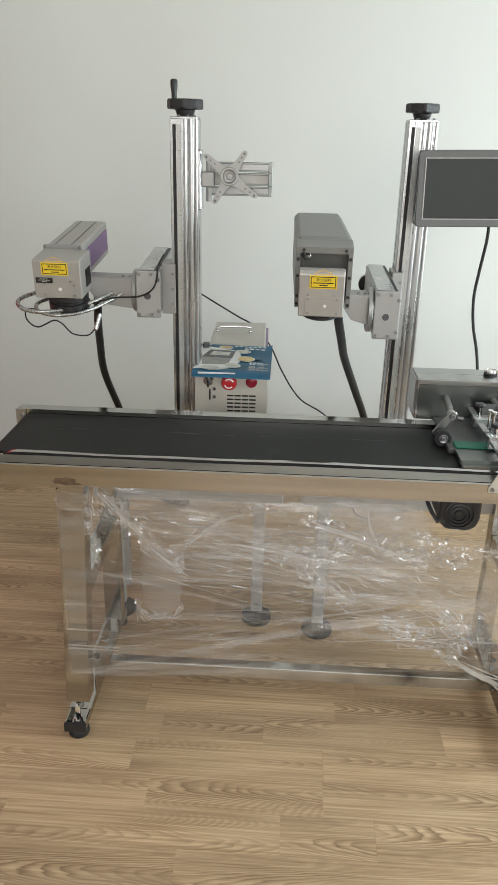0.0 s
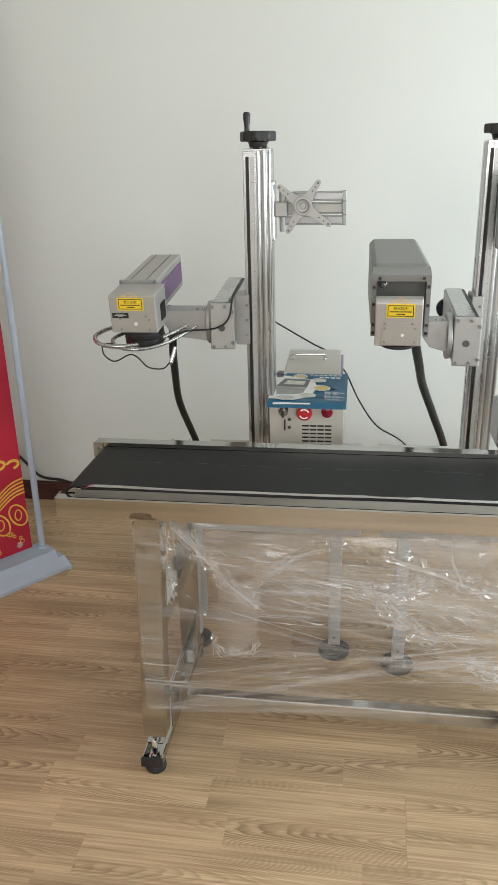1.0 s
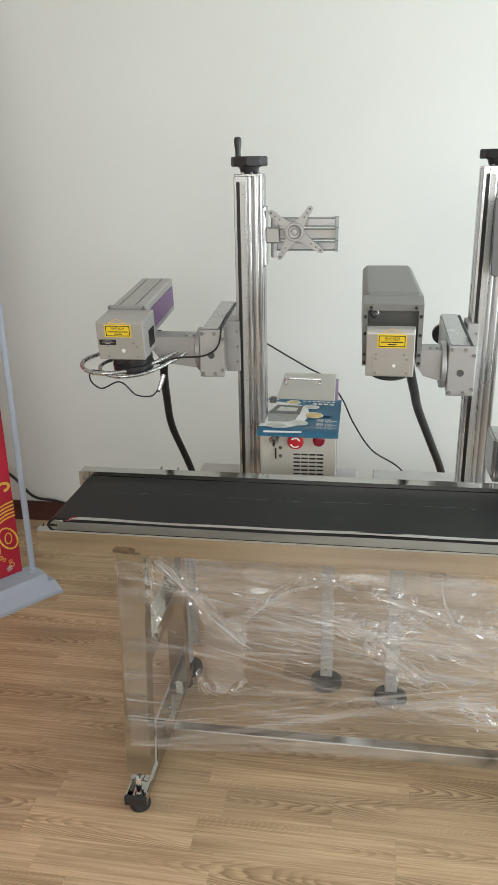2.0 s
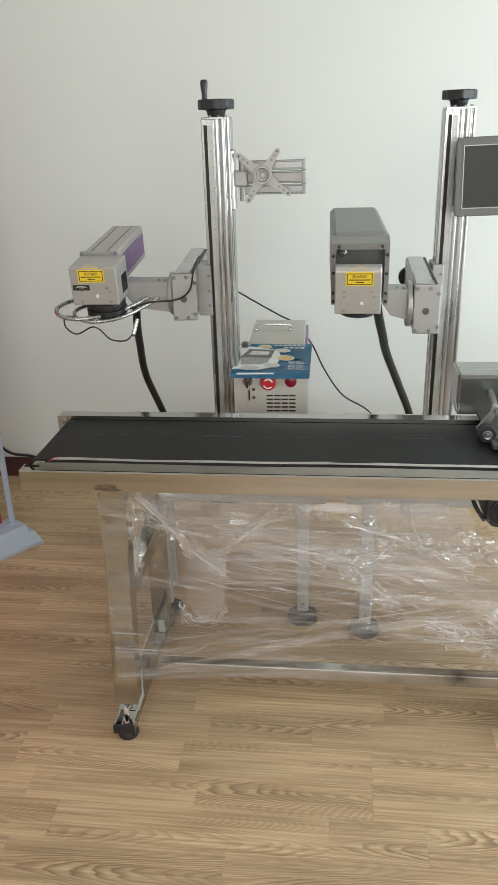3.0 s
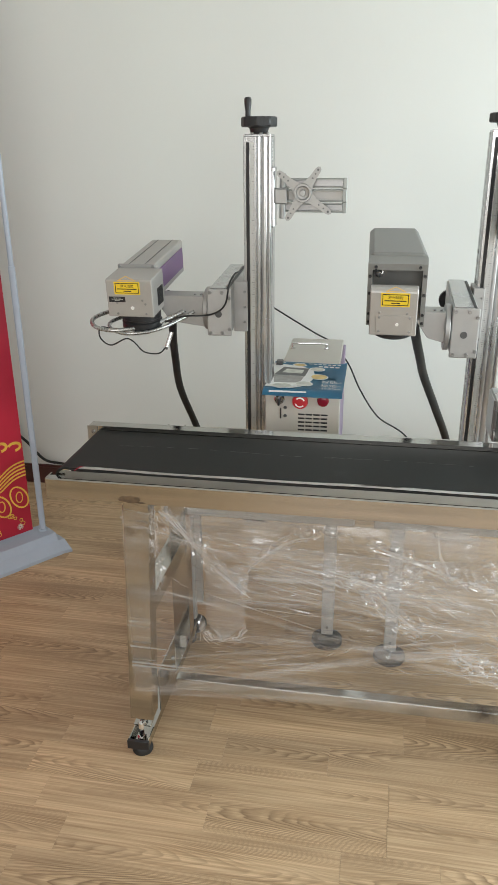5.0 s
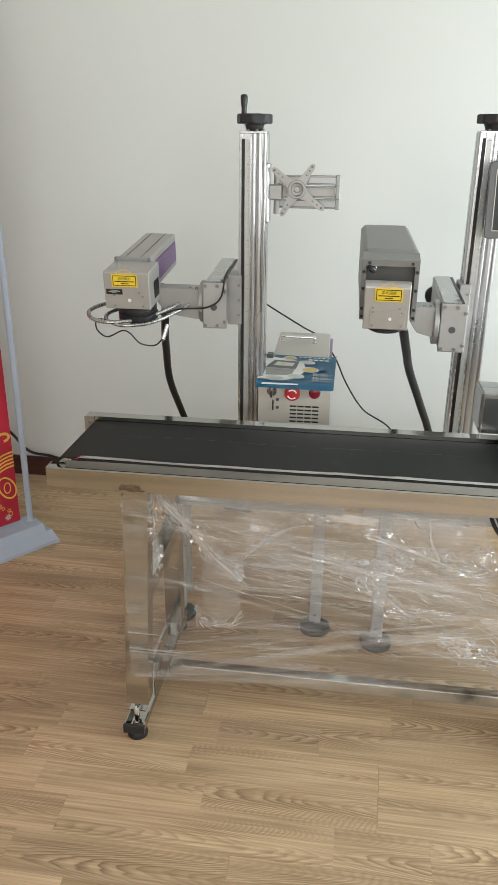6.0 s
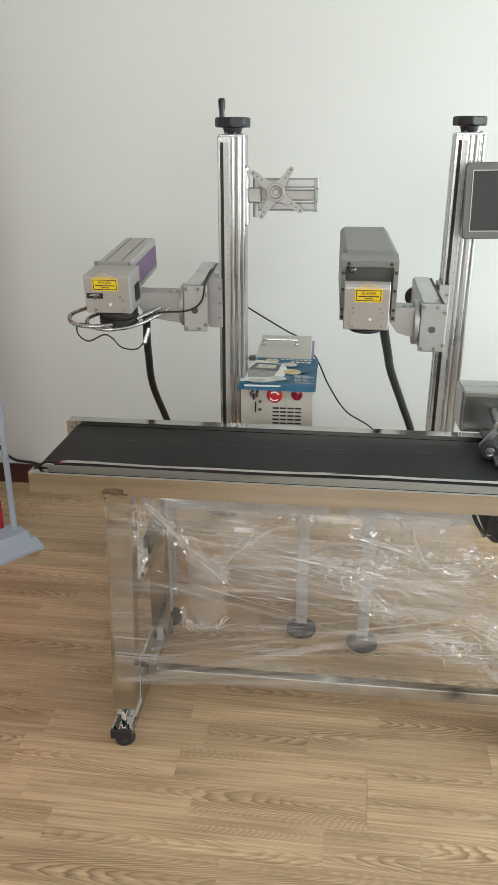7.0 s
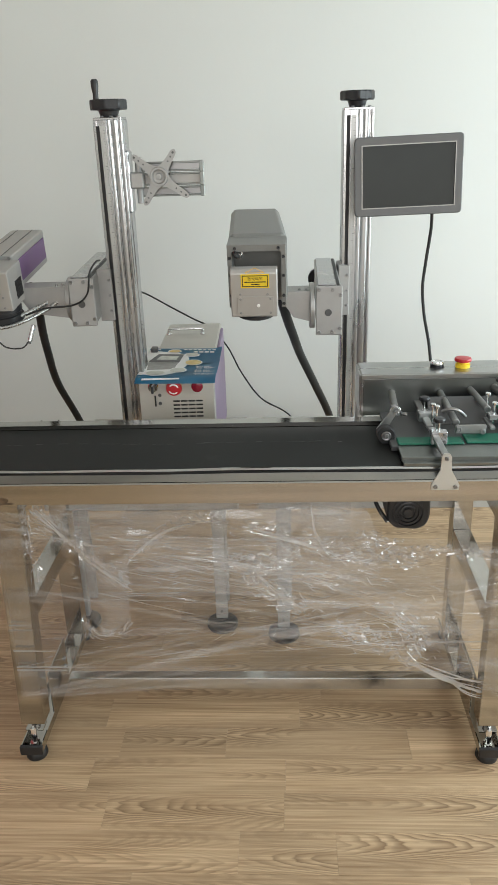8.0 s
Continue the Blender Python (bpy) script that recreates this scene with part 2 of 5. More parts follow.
def film_material(name, haze, streak, gloss, rough=0.08, slant=0.0, fine=70.0):
    """Clear stretch film: a thin haze, long soft streaks along the pull, and a glossy skin."""
    m = bpy.data.materials.new(name)
    m.use_nodes = True
    nt = m.node_tree
    n, l = nt.nodes, nt.links
    n.remove(n["Principled BSDF"])
    out = n["Material Output"]
    tc = n.new("ShaderNodeTexCoord")

    def field(sx, sz, turn, detail, lo, hi):
        mp = n.new("ShaderNodeMapping")
        mp.inputs["Rotation"].default_value = (0, turn, 0)
        mp.inputs["Scale"].default_value = (sx, 4, sz)
        l.new(tc.outputs["Object"], mp.inputs[0])
        t = n.new("ShaderNodeTexNoise")
        t.inputs["Scale"].default_value = 1.0
        t.inputs["Detail"].default_value = detail
        l.new(mp.outputs[0], t.inputs["Vector"])
        r = n.new("ShaderNodeMapRange")
        r.inputs["From Min"].default_value, r.inputs["From Max"].default_value = lo, hi
        l.new(t.outputs["Fac"], r.inputs["Value"])
        return r.outputs[0]

    def calc(op, a, b, clamp=False):
        q = n.new("ShaderNodeMath")
        q.operation, q.use_clamp = op, clamp
        for k, v in enumerate((a, b)):
            if isinstance(v, (int, float)):
                q.inputs[k].default_value = v
            else:
                l.new(v, q.inputs[k])
        return q.outputs[0]

    pulled = calc("MAXIMUM", field(0.7, fine, slant + 0.05, 3, 0.54, 0.76), field(0.9, fine * 0.8, slant - 0.10, 3, 0.55, 0.78))
    patchy = field(3.5, 7.0, 0.3, 3, 0.35, 0.66)
    amount = calc("ADD", calc("MULTIPLY", pulled, calc("MULTIPLY", patchy, streak)), calc("MULTIPLY", calc("ADD", patchy, 0.45), haze), True)
    tr = n.new("ShaderNodeBsdfTransparent")
    df = n.new("ShaderNodeBsdfDiffuse")
    df.inputs[0].default_value = (0.86, 0.86, 0.88, 1)
    tl = n.new("ShaderNodeBsdfTranslucent")
    tl.inputs[0].default_value = (0.86, 0.86, 0.88, 1)
    half = n.new("ShaderNodeMixShader")
    half.inputs[0].default_value = 0.4
    l.new(df.outputs[0], half.inputs[1]), l.new(tl.outputs[0], half.inputs[2])
    mix = n.new("ShaderNodeMixShader")
    l.new(amount, mix.inputs[0]), l.new(tr.outputs[0], mix.inputs[1]), l.new(half.outputs[0], mix.inputs[2])
    gl = n.new("ShaderNodeBsdfGlossy")
    gl.inputs["Roughness"].default_value = rough
    bp = n.new("ShaderNodeBump")
    bp.inputs["Strength"].default_value, bp.inputs["Distance"].default_value = 0.30, 0.004
    l.new(field(2.2, fine * 0.6, slant - 0.2, 2, 0, 1), bp.inputs["Height"]), l.new(bp.outputs[0], gl.inputs["Normal"])
    skin = n.new("ShaderNodeMixShader")
    skin.inputs[0].default_value = gloss
    l.new(mix.outputs[0], skin.inputs[1]), l.new(gl.outputs[0], skin.inputs[2])
    l.new(skin.outputs[0], out.inputs[0])
    return m


FILM = film_material("stretch_film", 0.06, 0.55, 0.045)
LAYERS = film_material("film_layers", 0.10, 0.62, 0.06, 0.10, -0.16, 48.0)
THREAD = film_material("film_thread", 0.30, 0.0, 0.08)
BAND = film_material("film_band", 0.12, 0.25, 0.06, 0.08, 0.0, 160.0)
CRINKLE = film_material("crinkled_film", 0.28, 0.25, 0.22, 0.08)
POCKET = film_material("film_pocket_skin", 0.26, 0.30, 0.10, 0.12, 1.2, 40.0)
# whitish film for the gathered ropes and the painted crease highlights
ROPE_AND_GLINT = film_material("film_rope", 0.60, 0.2, 0.30, 0.12)


SCREW = mat("screw_steel", (0.30, 0.30, 0.30), 0.35, 1.0, var=0.05)
DULL = mat("dull_steel", (0.20, 0.21, 0.20), 0.33, 1.0, var=0.1, scale=10, bump=0.05)


# ---- building blocks ----
def thing(name, at, label, category, group="", kind=""):
    ob = new(name)
    ob.location = at
    ob.empty_display_size = 0.05
    return tagged(ob, label, category, group, kind)


def mesh_of(name, bm, material, smooth=False):
    me = bpy.data.meshes.new(name)
    bmesh.ops.recalc_face_normals(bm, faces=bm.faces)
    bm.to_mesh(me)
    bm.free()
    me.materials.append(material)
    if smooth:
        me.shade_smooth()
        me.set_sharp_from_angle(angle=radians(38))
    return me


def part(name, bm, material, parent, label="", smooth=False):
    ob = new(name, mesh_of(name, bm, material, smooth))
    if parent is not None:
        ob.parent = parent
        if parent.type == "EMPTY":
            ob.matrix_parent_inverse = Matrix.Translation(parent.location).inverted()
    if label:
        ob["label"] = label
    return ob


def box(x0, x1, y0, y1, z0, z1, bevel=0.0015, m=None, seg=1):
    bm = bmesh.new()
    add_box(bm, x0, x1, y0, y1, z0, z1)
    if bevel:
        bmesh.ops.bevel(bm, geom=bm.edges[:], offset=bevel, segments=seg, affect="EDGES", profile=0.5)
    if m is not None:
        bmesh.ops.transform(bm, matrix=m, verts=bm.verts)
    return bm


def add_box(bm, x0, x1, y0, y1, z0, z1):
    made = bmesh.ops.create_cube(bm, size=1.0)["verts"]
    for v in made:
        v.co = Vector(((x0 + x1) / 2 + v.co.x * (x1 - x0), (y0 + y1) / 2 + v.co.y * (y1 - y0), (z0 + z1) / 2 + v.co.z * (z1 - z0)))
    return made


def lathe(profile, m=None, seg=28):
    """A turned shape round z; profile: radius, height."""
    bm = bmesh.new()
    rings = []
    for r, z in profile:
        if r < 1e-6:
            rings.append([bm.verts.new((0, 0, z))])
        else:
            rings.append([bm.verts.new((r * math.cos(2 * math.pi * k / seg), r * math.sin(2 * math.pi * k / seg), z)) for k in range(seg)])
    for a, b in zip(rings, rings[1:]):
        for k in range(seg):
            f = [a[k % len(a)], a[(k + 1) % len(a)], b[(k + 1) % len(b)], b[k % len(b)]]
            f = list(dict.fromkeys(f))
            if len(f) > 2:
                bm.faces.new(f)
    for ring in (rings[0], rings[-1]):
        if len(ring) > 2:
            bm.faces.new(ring)
    if m is not None:
        bmesh.ops.transform(bm, matrix=m, verts=bm.verts)
    return bm


def cyl(r, h, m, bevel=0.001, seg=24):
    return lathe([(r - bevel, 0), (r, bevel), (r, h - bevel), (r - bevel, h)], m, seg)


def along(a, b):
    """The pose that lays z from a towards b."""
    d = Vector(b) - Vector(a)
    return Matrix.Translation(a) @ d.to_track_quat("Z", "Y").to_matrix().to_4x4()


def rod(a, b, r, seg=16):
    return cyl(r, (Vector(b) - Vector(a)).length, along(a, b), min(0.001, r * 0.3), seg)


def spline(points, steps=10):
    pts = [Vector(q) for q in points]
    pts = [pts[0] * 2 - pts[1]] + pts + [pts[-1] * 2 - pts[-2]]
    out = []
    for i in range(1, len(pts) - 2):
        a, b, c, d = pts[i - 1:i + 3]
        for s in range(steps):
            t = s / steps
            out.append(0.5 * (2 * b + (c - a) * t + (2 * a - 5 * b + 4 * c - d) * t * t + (3 * b - a - 3 * c + d) * t ** 3))
    return out + [pts[-2]]


def tube(points, r, steps=10, seg=10, ripple=0.0):
    path = spline(points, steps)
    bm = bmesh.new()
    rings = []
    side = None
    for i, q in enumerate(path):
        d = (path[min(i + 1, len(path) - 1)] - path[max(i - 1, 0)]).normalized()
        if side is None:
            side = d.orthogonal().normalized()
        side = (side - d * side.dot(d)).normalized()
        up = d.cross(side)
        rr = r * (1 + (ripple if i % 2 else 0))
        rings.append([bm.verts.new(q + side * rr * math.cos(2 * math.pi * k / seg) + up * rr * math.sin(2 * math.pi * k / seg)) for k in range(seg)])
    for a, b in zip(rings, rings[1:]):
        for k in range(seg):
            bm.faces.new((a[k], a[(k + 1) % seg], b[(k + 1) % seg], b[k]))
    bm.faces.new(rings[0]), bm.faces.new(rings[-1])
    return bm


def extrude_xy(outline, z0, z1, m=None, bevel=0.0):
    bm = bmesh.new()
    lo = [bm.verts.new((x, y, z0)) for x, y in outline]
    hi = [bm.verts.new((x, y, z1)) for x, y in outline]
    bm.faces.new(lo), bm.faces.new(hi)
    for k in range(len(lo)):
        q = (k + 1) % len(lo)
        bm.faces.new((lo[k], lo[q], hi[q], hi[k]))
    if bevel:
        bmesh.ops.bevel(bm, geom=bm.edges[:], offset=bevel, segments=1, affect="EDGES", profile=0.5)
    if m is not None:
        bmesh.ops.transform(bm, matrix=m, verts=bm.verts)
    return bm


def merge(*bms):
    out = bmesh.new()
    for b in bms:
        me = bpy.data.meshes.new("tmp")
        b.to_mesh(me)
        b.free()
        out.from_mesh(me)
        bpy.data.meshes.remove(me)
    return out


def text_mesh(body, size):
    cu = bpy.data.curves.new("text", "FONT")
    cu.body, cu.size, cu.align_x, cu.resolution_u = body, size, "LEFT", 2
    ob = bpy.data.objects.new("text", cu)
    scene.collection.objects.link(ob)
    me = bpy.data.meshes.new_from_object(ob.evaluated_get(bpy.context.evaluated_depsgraph_get()))
    bpy.data.objects.remove(ob)
    bpy.data.curves.remove(cu)
    return me


def bolt(at, r, axis, parent, material=SCREW, h=0.004):
    """A socket head screw on a face; axis is the way it points."""
    m = along(at, Vector(at) + Vector(axis))
    return part("screw", lathe([(r, -0.001), (r, h * 0.8), (r * 0.85, h), (r * 0.5, h), (r * 0.45, h * 0.4), (0, h * 0.4)], m, 12), material, parent, smooth=True)


# ---- room ----
floor = tagged(new("floor", mesh_of("floor", box(XL - 0.1, XR + 0.1, YB - 0.1, YF + 0.1, -0.12, -0.0012, 0), WOOD)), "light oak strip laminate floor", "floor", kind="structure")


def wall_with_opening(name, axis, at, a0, a1, o=None):
    """A wall 0.12 thick; o: opening along the wall (a, b, sill, head)."""
    bm = bmesh.new()
    spans = [(a0, a1, 0, HC)] if o is None else [(a0, o[0], 0, HC), (o[1], a1, 0, HC), (o[0], o[1], 0, o[2]), (o[0], o[1], o[3], HC)]
    lo, hi = (at, at + 0.12)
    for s, e, z0, z1 in spans:
        if axis == "y":
            add_box(bm, s, e, lo, hi, z0 - 0.004, z1)
        else:
            add_box(bm, lo, hi, s, e, z0 - 0.004, z1)
    return tagged(new(name, mesh_of(name, bm, WALL)), "plain off-white painted plaster wall", "wall", kind="structure")


wall_with_opening("wall_north", "y", YF, XL - 0.12, XR + 0.12)
wall_with_opening("wall_west", "x", XL - 0.12, YB, YF)
wall_with_opening("wall_east", "x", XR, YB, YF, (0.08, 2.42, 0.68, 2.05))
wall_with_opening("wall_south", "y", YB - 0.12, XL - 0.12, XR + 0.12, (-0.8, 2.0, 0.95, 2.55))
tagged(new("ceiling", mesh_of("ceiling", box(XL - 0.12, XR + 0.12, YB - 0.12, YF + 0.12, HC, HC + 0.1, 0), CEIL)), "plain white ceiling", "ceiling", kind="structure")
sk = bmesh.new()
add_box(sk, XL, XR, YF - 0.014, YF - 0.001, 0, 0.075)
add_box(sk, XL, XR, YF - 0.010, YF - 0.001, 0.075, 0.085)
tagged(new("baseboard", mesh_of("baseboard", sk, SKIRT)), "dark red-brown wooden skirting board along the wall", "baseboard", kind="structure")


def window_frame(name, axis, at, o):
    bm = bmesh.new()
    a, b, z0, z1 = o
    w = 0.05
    bars = [(a, b, z0, z0 + w), (a, b, z1 - w, z1), (a, a + w, z0 + w, z1 - w), (b - w, b, z0 + w, z1 - w), ((a + b) / 2 - w / 2, (a + b) / 2 + w / 2, z0 + w, z1 - w)]
    for s, e, u, v in bars:
        if axis == "x":
            add_box(bm, at, at + 0.06, s, e, u, v)
        else:
            add_box(bm, s, e, at, at + 0.06, u, v)
    return tagged(new(name, mesh_of(name, bm, FRAMEW)), "white framed window letting in daylight", "window", kind="structure")


window_frame("window_1", "x", XR + 0.04, (0.08, 2.42, 0.68, 2.05))
window_frame("window_2", "y", YB - 0.10, (-0.8, 2.0, 0.95, 2.55))


# ---- conveyor ----
def conveyor():
    c = thing("belt_conveyor", (0.05, 1.45, 0), "polished stainless steel belt conveyor with black belt, legs in stretch film", "conveyor")
    x0, x1 = -0.607, 0.74
    # front rail: a folded channel with a return flange on top
    fr = extrude_xy([(1.300, 0.680), (1.300, 0.722), (1.3025, 0.7245), (1.3195, 0.7245), (1.3195, 0.7215), (1.304, 0.7215), (1.303, 0.720), (1.303, 0.683), (1.330, 0.683), (1.330, 0.680)], x0, x1,
                    Matrix(((0, 0, 1, 0), (1, 0, 0, 0), (0, 1, 0, 0), (0, 0, 0, 1))))
    rail = part("front_rail", fr, STEEL, c, "polished steel side rail with worn marks")
    part("rail_end", box(x0 - 0.003, x0 + 0.001, 1.301, 1.334, 0.681, 0.724, 0.0006), STEEL, rail)
    # belt guard: a thin, slightly buckled strip leaning over a dark gap, with a slanted near end
    lower, upper = bmesh.new(), bmesh.new()
    steps = 90
    low, up = [], []
    for k in range(steps + 1):
        x = x0 + 0.040 + (x1 - x0 - 0.040) * k / steps
        wave = 0.0012 * math.sin(x * 9 + 0.6) + 0.0007 * math.sin(x * 23)
        ends = min(1.0, k / 2)
        low.append([lower.verts.new((x, y, z)) for y, z in ((1.3045, 0.7252), (1.3165, 0.7368 + 0.0008 * math.sin(x * 11)), (1.3175, 0.7352), (1.3055, 0.7246))])
        zt = 0.7290 + (0.0165 + wave) * ends
        up.append([upper.verts.new((x, y, z)) for y, z in ((1.3178 - wave, zt - 0.0030 * ends), (1.3205 - wave, zt - 0.0004), (1.3232, zt), (1.3232, zt - 0.0014), (1.3212 - wave, zt - 0.0016), (1.3186 - wave, zt - 0.0040 * ends))])
    for bm, rows in ((lower, low), (upper, up)):
        for p, q in zip(rows, rows[1:]):
            n = len(p)
            for k in range(n):
                bm.faces.new((p[k], q[k], q[(k + 1) % n], p[(k + 1) % n]))
        bm.faces.new(rows[0]), bm.faces.new(rows[-1])
    part("side_guard", upper, BRIGHT, c, "bright buckled steel belt guard strip", smooth=True)
    part("guard_ledge", lower, LEDGE, c, "polished ledge below the belt guard", smooth=True)
    # near-black strip stands in for the shade inside the gap
    part("gap_shade", box(x0 + 0.050, x1, 1.3195, 1.3225, 0.7246, 0.7400, 0), SLOT, c, "black strip painting the shade in the gap below the guard strip")
    rust = mat("rust_stain", (0.13, 0.085, 0.05), 0.6, 0.2, var=0.4, scale=90)
    rng = random.Random(8)
    for cx, cz, rx, rz in ((-0.425, 0.689, 0.030, 0.0085), (-0.402, 0.6830, 0.011, 0.0025)):
        ring = [(cx + rx * math.cos(a) * rng.uniform(0.7, 1.15), max(0.6806, cz + rz * math.sin(a) * rng.uniform(0.7, 1.15))) for a in np.linspace(0, 2 * math.pi, 26)[:-1]]
        part("stain", extrude_xy(ring, 1.2994, 1.3002, Matrix(((1, 0, 0, 0), (0, 0, 1, 0), (0, 1, 0, 0), (0, 0, 0, 1)))), rust, rail, "dull brown stain on the rail")
    rr = extrude_xy([(1.552, 0.690), (1.552, 0.752), (1.582, 0.752), (1.582, 0.690), (1.579, 0.690), (1.579, 0.749), (1.555, 0.749), (1.555, 0.690)], x0, x1,
                    Matrix(((0, 0, 1, 0), (1, 0, 0, 0), (0, 1, 0, 0), (0, 0, 0, 1))))
    rear = part("rear_rail", rr, STEEL, c, "polished steel rear rail")
    part("bearing_plate", box(x0 - 0.003, x0 + 0.022, 1.5495, 1.5515, 0.716, 0.7525, 0.0005), BRUSHED, rear)
    bolt((x0 + 0.012, 1.549, 0.738), 0.005, (0, -1, 0), rear)
    bolt((x0 + 0.012, 1.549, 0.724), 0.005, (0, -1, 0), rear)
    # belt: a loop round two rollers
    pts = []
    xa, xb, r = -0.572, 0.70, 0.024
    for k in range(13):
        a = math.pi / 2 + math.pi * k / 12
        pts.append((xa + r * math.cos(a), 0.718 + r * math.sin(a)))
    for k in range(13):
        a = -math.pi / 2 + math.pi * k / 12
        pts.append((xb + r * math.cos(a), 0.718 + r * math.sin(a)))
    bm = bmesh.new()
    ins = [((x - (xa + xb) / 2) * 0.9965 + (xa + xb) / 2, (z - 0.718) * 0.88 + 0.718) for x, z in pts]
    v = [[bm.verts.new((x, y, z)) for x, z in q] for q, y in ((pts, 1.3235), (pts, 1.550), (ins, 1.550), (ins, 1.3235))]
    k = len(pts)
    for i in range(k):
        for a, b in ((0, 1), (1, 2), (2, 3), (3, 0)):
            bm.faces.new((v[a][i], v[a][(i + 1) % k], v[b][(i + 1) % k], v[b][i]))
    belt = part("belt", bm, BELT, c, "matt black rubber belt with a faint scuffed line", smooth=True)
    rng = random.Random(4)
    scuff = mat("scuff", (0.10, 0.10, 0.095), 0.6)
    for x in np.arange(-0.50, 0.30, 0.016):
        if rng.random() < 0.62:
            y = 1.463 + 0.004 * math.sin(x * 14) + rng.uniform(-0.0015, 0.0015)
            bm = bmesh.new()
            add_box(bm, x, x + rng.uniform(0.006, 0.02), y, y + rng.uniform(0.0006, 0.0014), 0.7421, 0.7424)
            part("scuff_mark", bm, scuff, belt)
    part("end_roller", cyl(0.020, 0.224, along((xa, 1.325, 0.718), (xa, 1.55, 0.718))), CHROME, c, smooth=True)
    part("drive_roller", cyl(0.020, 0.224, along((xb, 1.325, 0.718), (xb, 1.55, 0.718))), CHROME, c, smooth=True)
    part("bed_plate", box(-0.52, 0.67, 1.324, 1.55, 0.712, 0.722, 0), BRUSHED, c)
    # leg frames at both ends
    for s, lx in ((1, -0.446), (-1, 0.612)):
        lo, hi = lx - 0.0275, lx + 0.0275
        bm = extrude_xy([(lo, 1.318), (hi, 1.318), (hi, 1.362), (hi - 0.0025, 1.362), (hi - 0.0025, 1.3205), (lo + 0.0025, 1.3205), (lo + 0.0025, 1.362), (lo, 1.362)], 0.098, 0.680)
        if s > 0:
            bmesh.ops.transform(bm, matrix=Matrix(((1, 0, 0.037, 0.001), (0, 1, 0, 0), (0, 0, 1, 0), (0, 0, 0, 1))), verts=bm.verts)
        leg = part("front_leg", bm, STEEL, c, "mirror polished steel leg wrapped in film")
        part("weld_seam", box(lo + 0.001 + (0.0144 if s > 0 else 0), hi - 0.001 + (0.0144 if s > 0 else 0), 1.3168, 1.319, 0.362, 0.3632, 0), mat("seam", (0.25, 0.22, 0.19), 0.4, 0.8), leg)
        bm = extrude_xy([(lo + 0.004, 1.712), (hi - 0.004, 1.712), (hi - 0.004, 1.755), (hi - 0.0065, 1.755), (hi - 0.0065, 1.715), (lo + 0.0065, 1.715), (lo + 0.0065, 1.755), (lo + 0.004, 1.755)], 0.055, 0.690)
        part("rear_leg", bm, STEEL, c)
        part("top_tie", box(lo + 0.006, hi - 0.006, 1.363, 1.711, 0.600, 0.640, 0.001), STEEL, c)
        part("side_tie", box(lo + 0.006, hi - 0.006, 1.363, 1.711, 0.335, 0.385, 0.001), STEEL, c, "polished side tie between the legs")
        part("clamp_bolt", lathe([(0.010, 0.0), (0.010, 0.007), (0.006, 0.008), (0.006, 0.034), (0, 0.035)], Matrix.Translation((lx, 1.346, 0.070)), 12), CHROME, leg, smooth=True)
        part("foot_gusset", box(lo + 0.006, hi - 0.006, 1.330, 1.362, 0.0655, 0.0700, 0.0008), STEEL, leg)
        # base channel, open upwards at the front tip
        bm = bmesh.new()
        add_box(bm, lo + 0.003, hi - 0.003, 1.300, 1.79, 0.030, 0.033)
        add_box(bm, lo + 0.003, lo + 0.0055, 1.300, 1.79, 0.033, 0.052)
        add_box(bm, hi - 0.0055, hi - 0.003, 1.300, 1.79, 0.033, 0.052)
        base = part("base_channel", bm, STEEL, c, "polished steel foot channel")
        part("end_cap", box(lo + 0.001, hi - 0.001, 1.292, 1.301, 0.028, 0.052, 0.001), BLACK, base)
        part("corner_plate", box(hi - 0.003 if s > 0 else lo, hi if s > 0 else lo + 0.003, 1.40, 1.54, 0.058, 0.175, 0.0008), STEEL, base)
        bolt((hi if s > 0 else lo, 1.52, 0.10), 0.006, (s, 0, 0), base)
        bolt((hi if s > 0 else lo, 1.52, 0.125), 0.006, (s, 0, 0), base)
        for y in (1.325, 1.772):
            foot = part("foot_pad", lathe([(0.0, 0.0), (0.024, 0.0), (0.0255, 0.004), (0.024, 0.014), (0.017, 0.022), (0.009, 0.026), (0.009, 0.0295), (0, 0.0295)], Matrix.Translation((lx, y, 0))), RUBBER, c, "black rubber levelling foot", smooth=True)
            part("foot_bolt", lathe([(0.011, 0.033), (0.011, 0.041), (0.0065, 0.042), (0.0065, 0.078), (0.005, 0.081), (0, 0.081)], Matrix.Translation((lx, y, 0)), 12), CHROME, foot, smooth=True)
    part("cross_tie", box(-0.405, 0.585, 1.490, 1.520, 0.052, 0.086, 0.002), TIE, c, "long polished tie bar between the leg frames")
    part("rear_tie", box(-0.405, 0.585, 1.715, 1.74, 0.640, 0.670, 0.002), STEEL, c)
    # drive motor below the belt
    bm = extrude_xy([(0.370, 0.640), (0.370, 0.582), (0.388, 0.564), (0.435, 0.560), (0.453, 0.570), (0.460, 0.590), (0.460, 0.640)], 1.40, 1.50,
                    Matrix(((1, 0, 0, 0), (0, 0, 1, 0), (0, 1, 0, 0), (0, 0, 0, 1))), 0.004)
    motor = part("drive_motor", bm, MOTOR, c, "black gear motor with a ribbed fan cover")
    for r in (0.034, 0.026, 0.018):
        part("fan_ring", lathe([(r, 0), (r, 0.003), (r - 0.003, 0.004), (r - 0.004, 0.0)], along((0.413, 1.4005, 0.602), (0.413, 1.39, 0.602))), BLACK, motor, smooth=True)
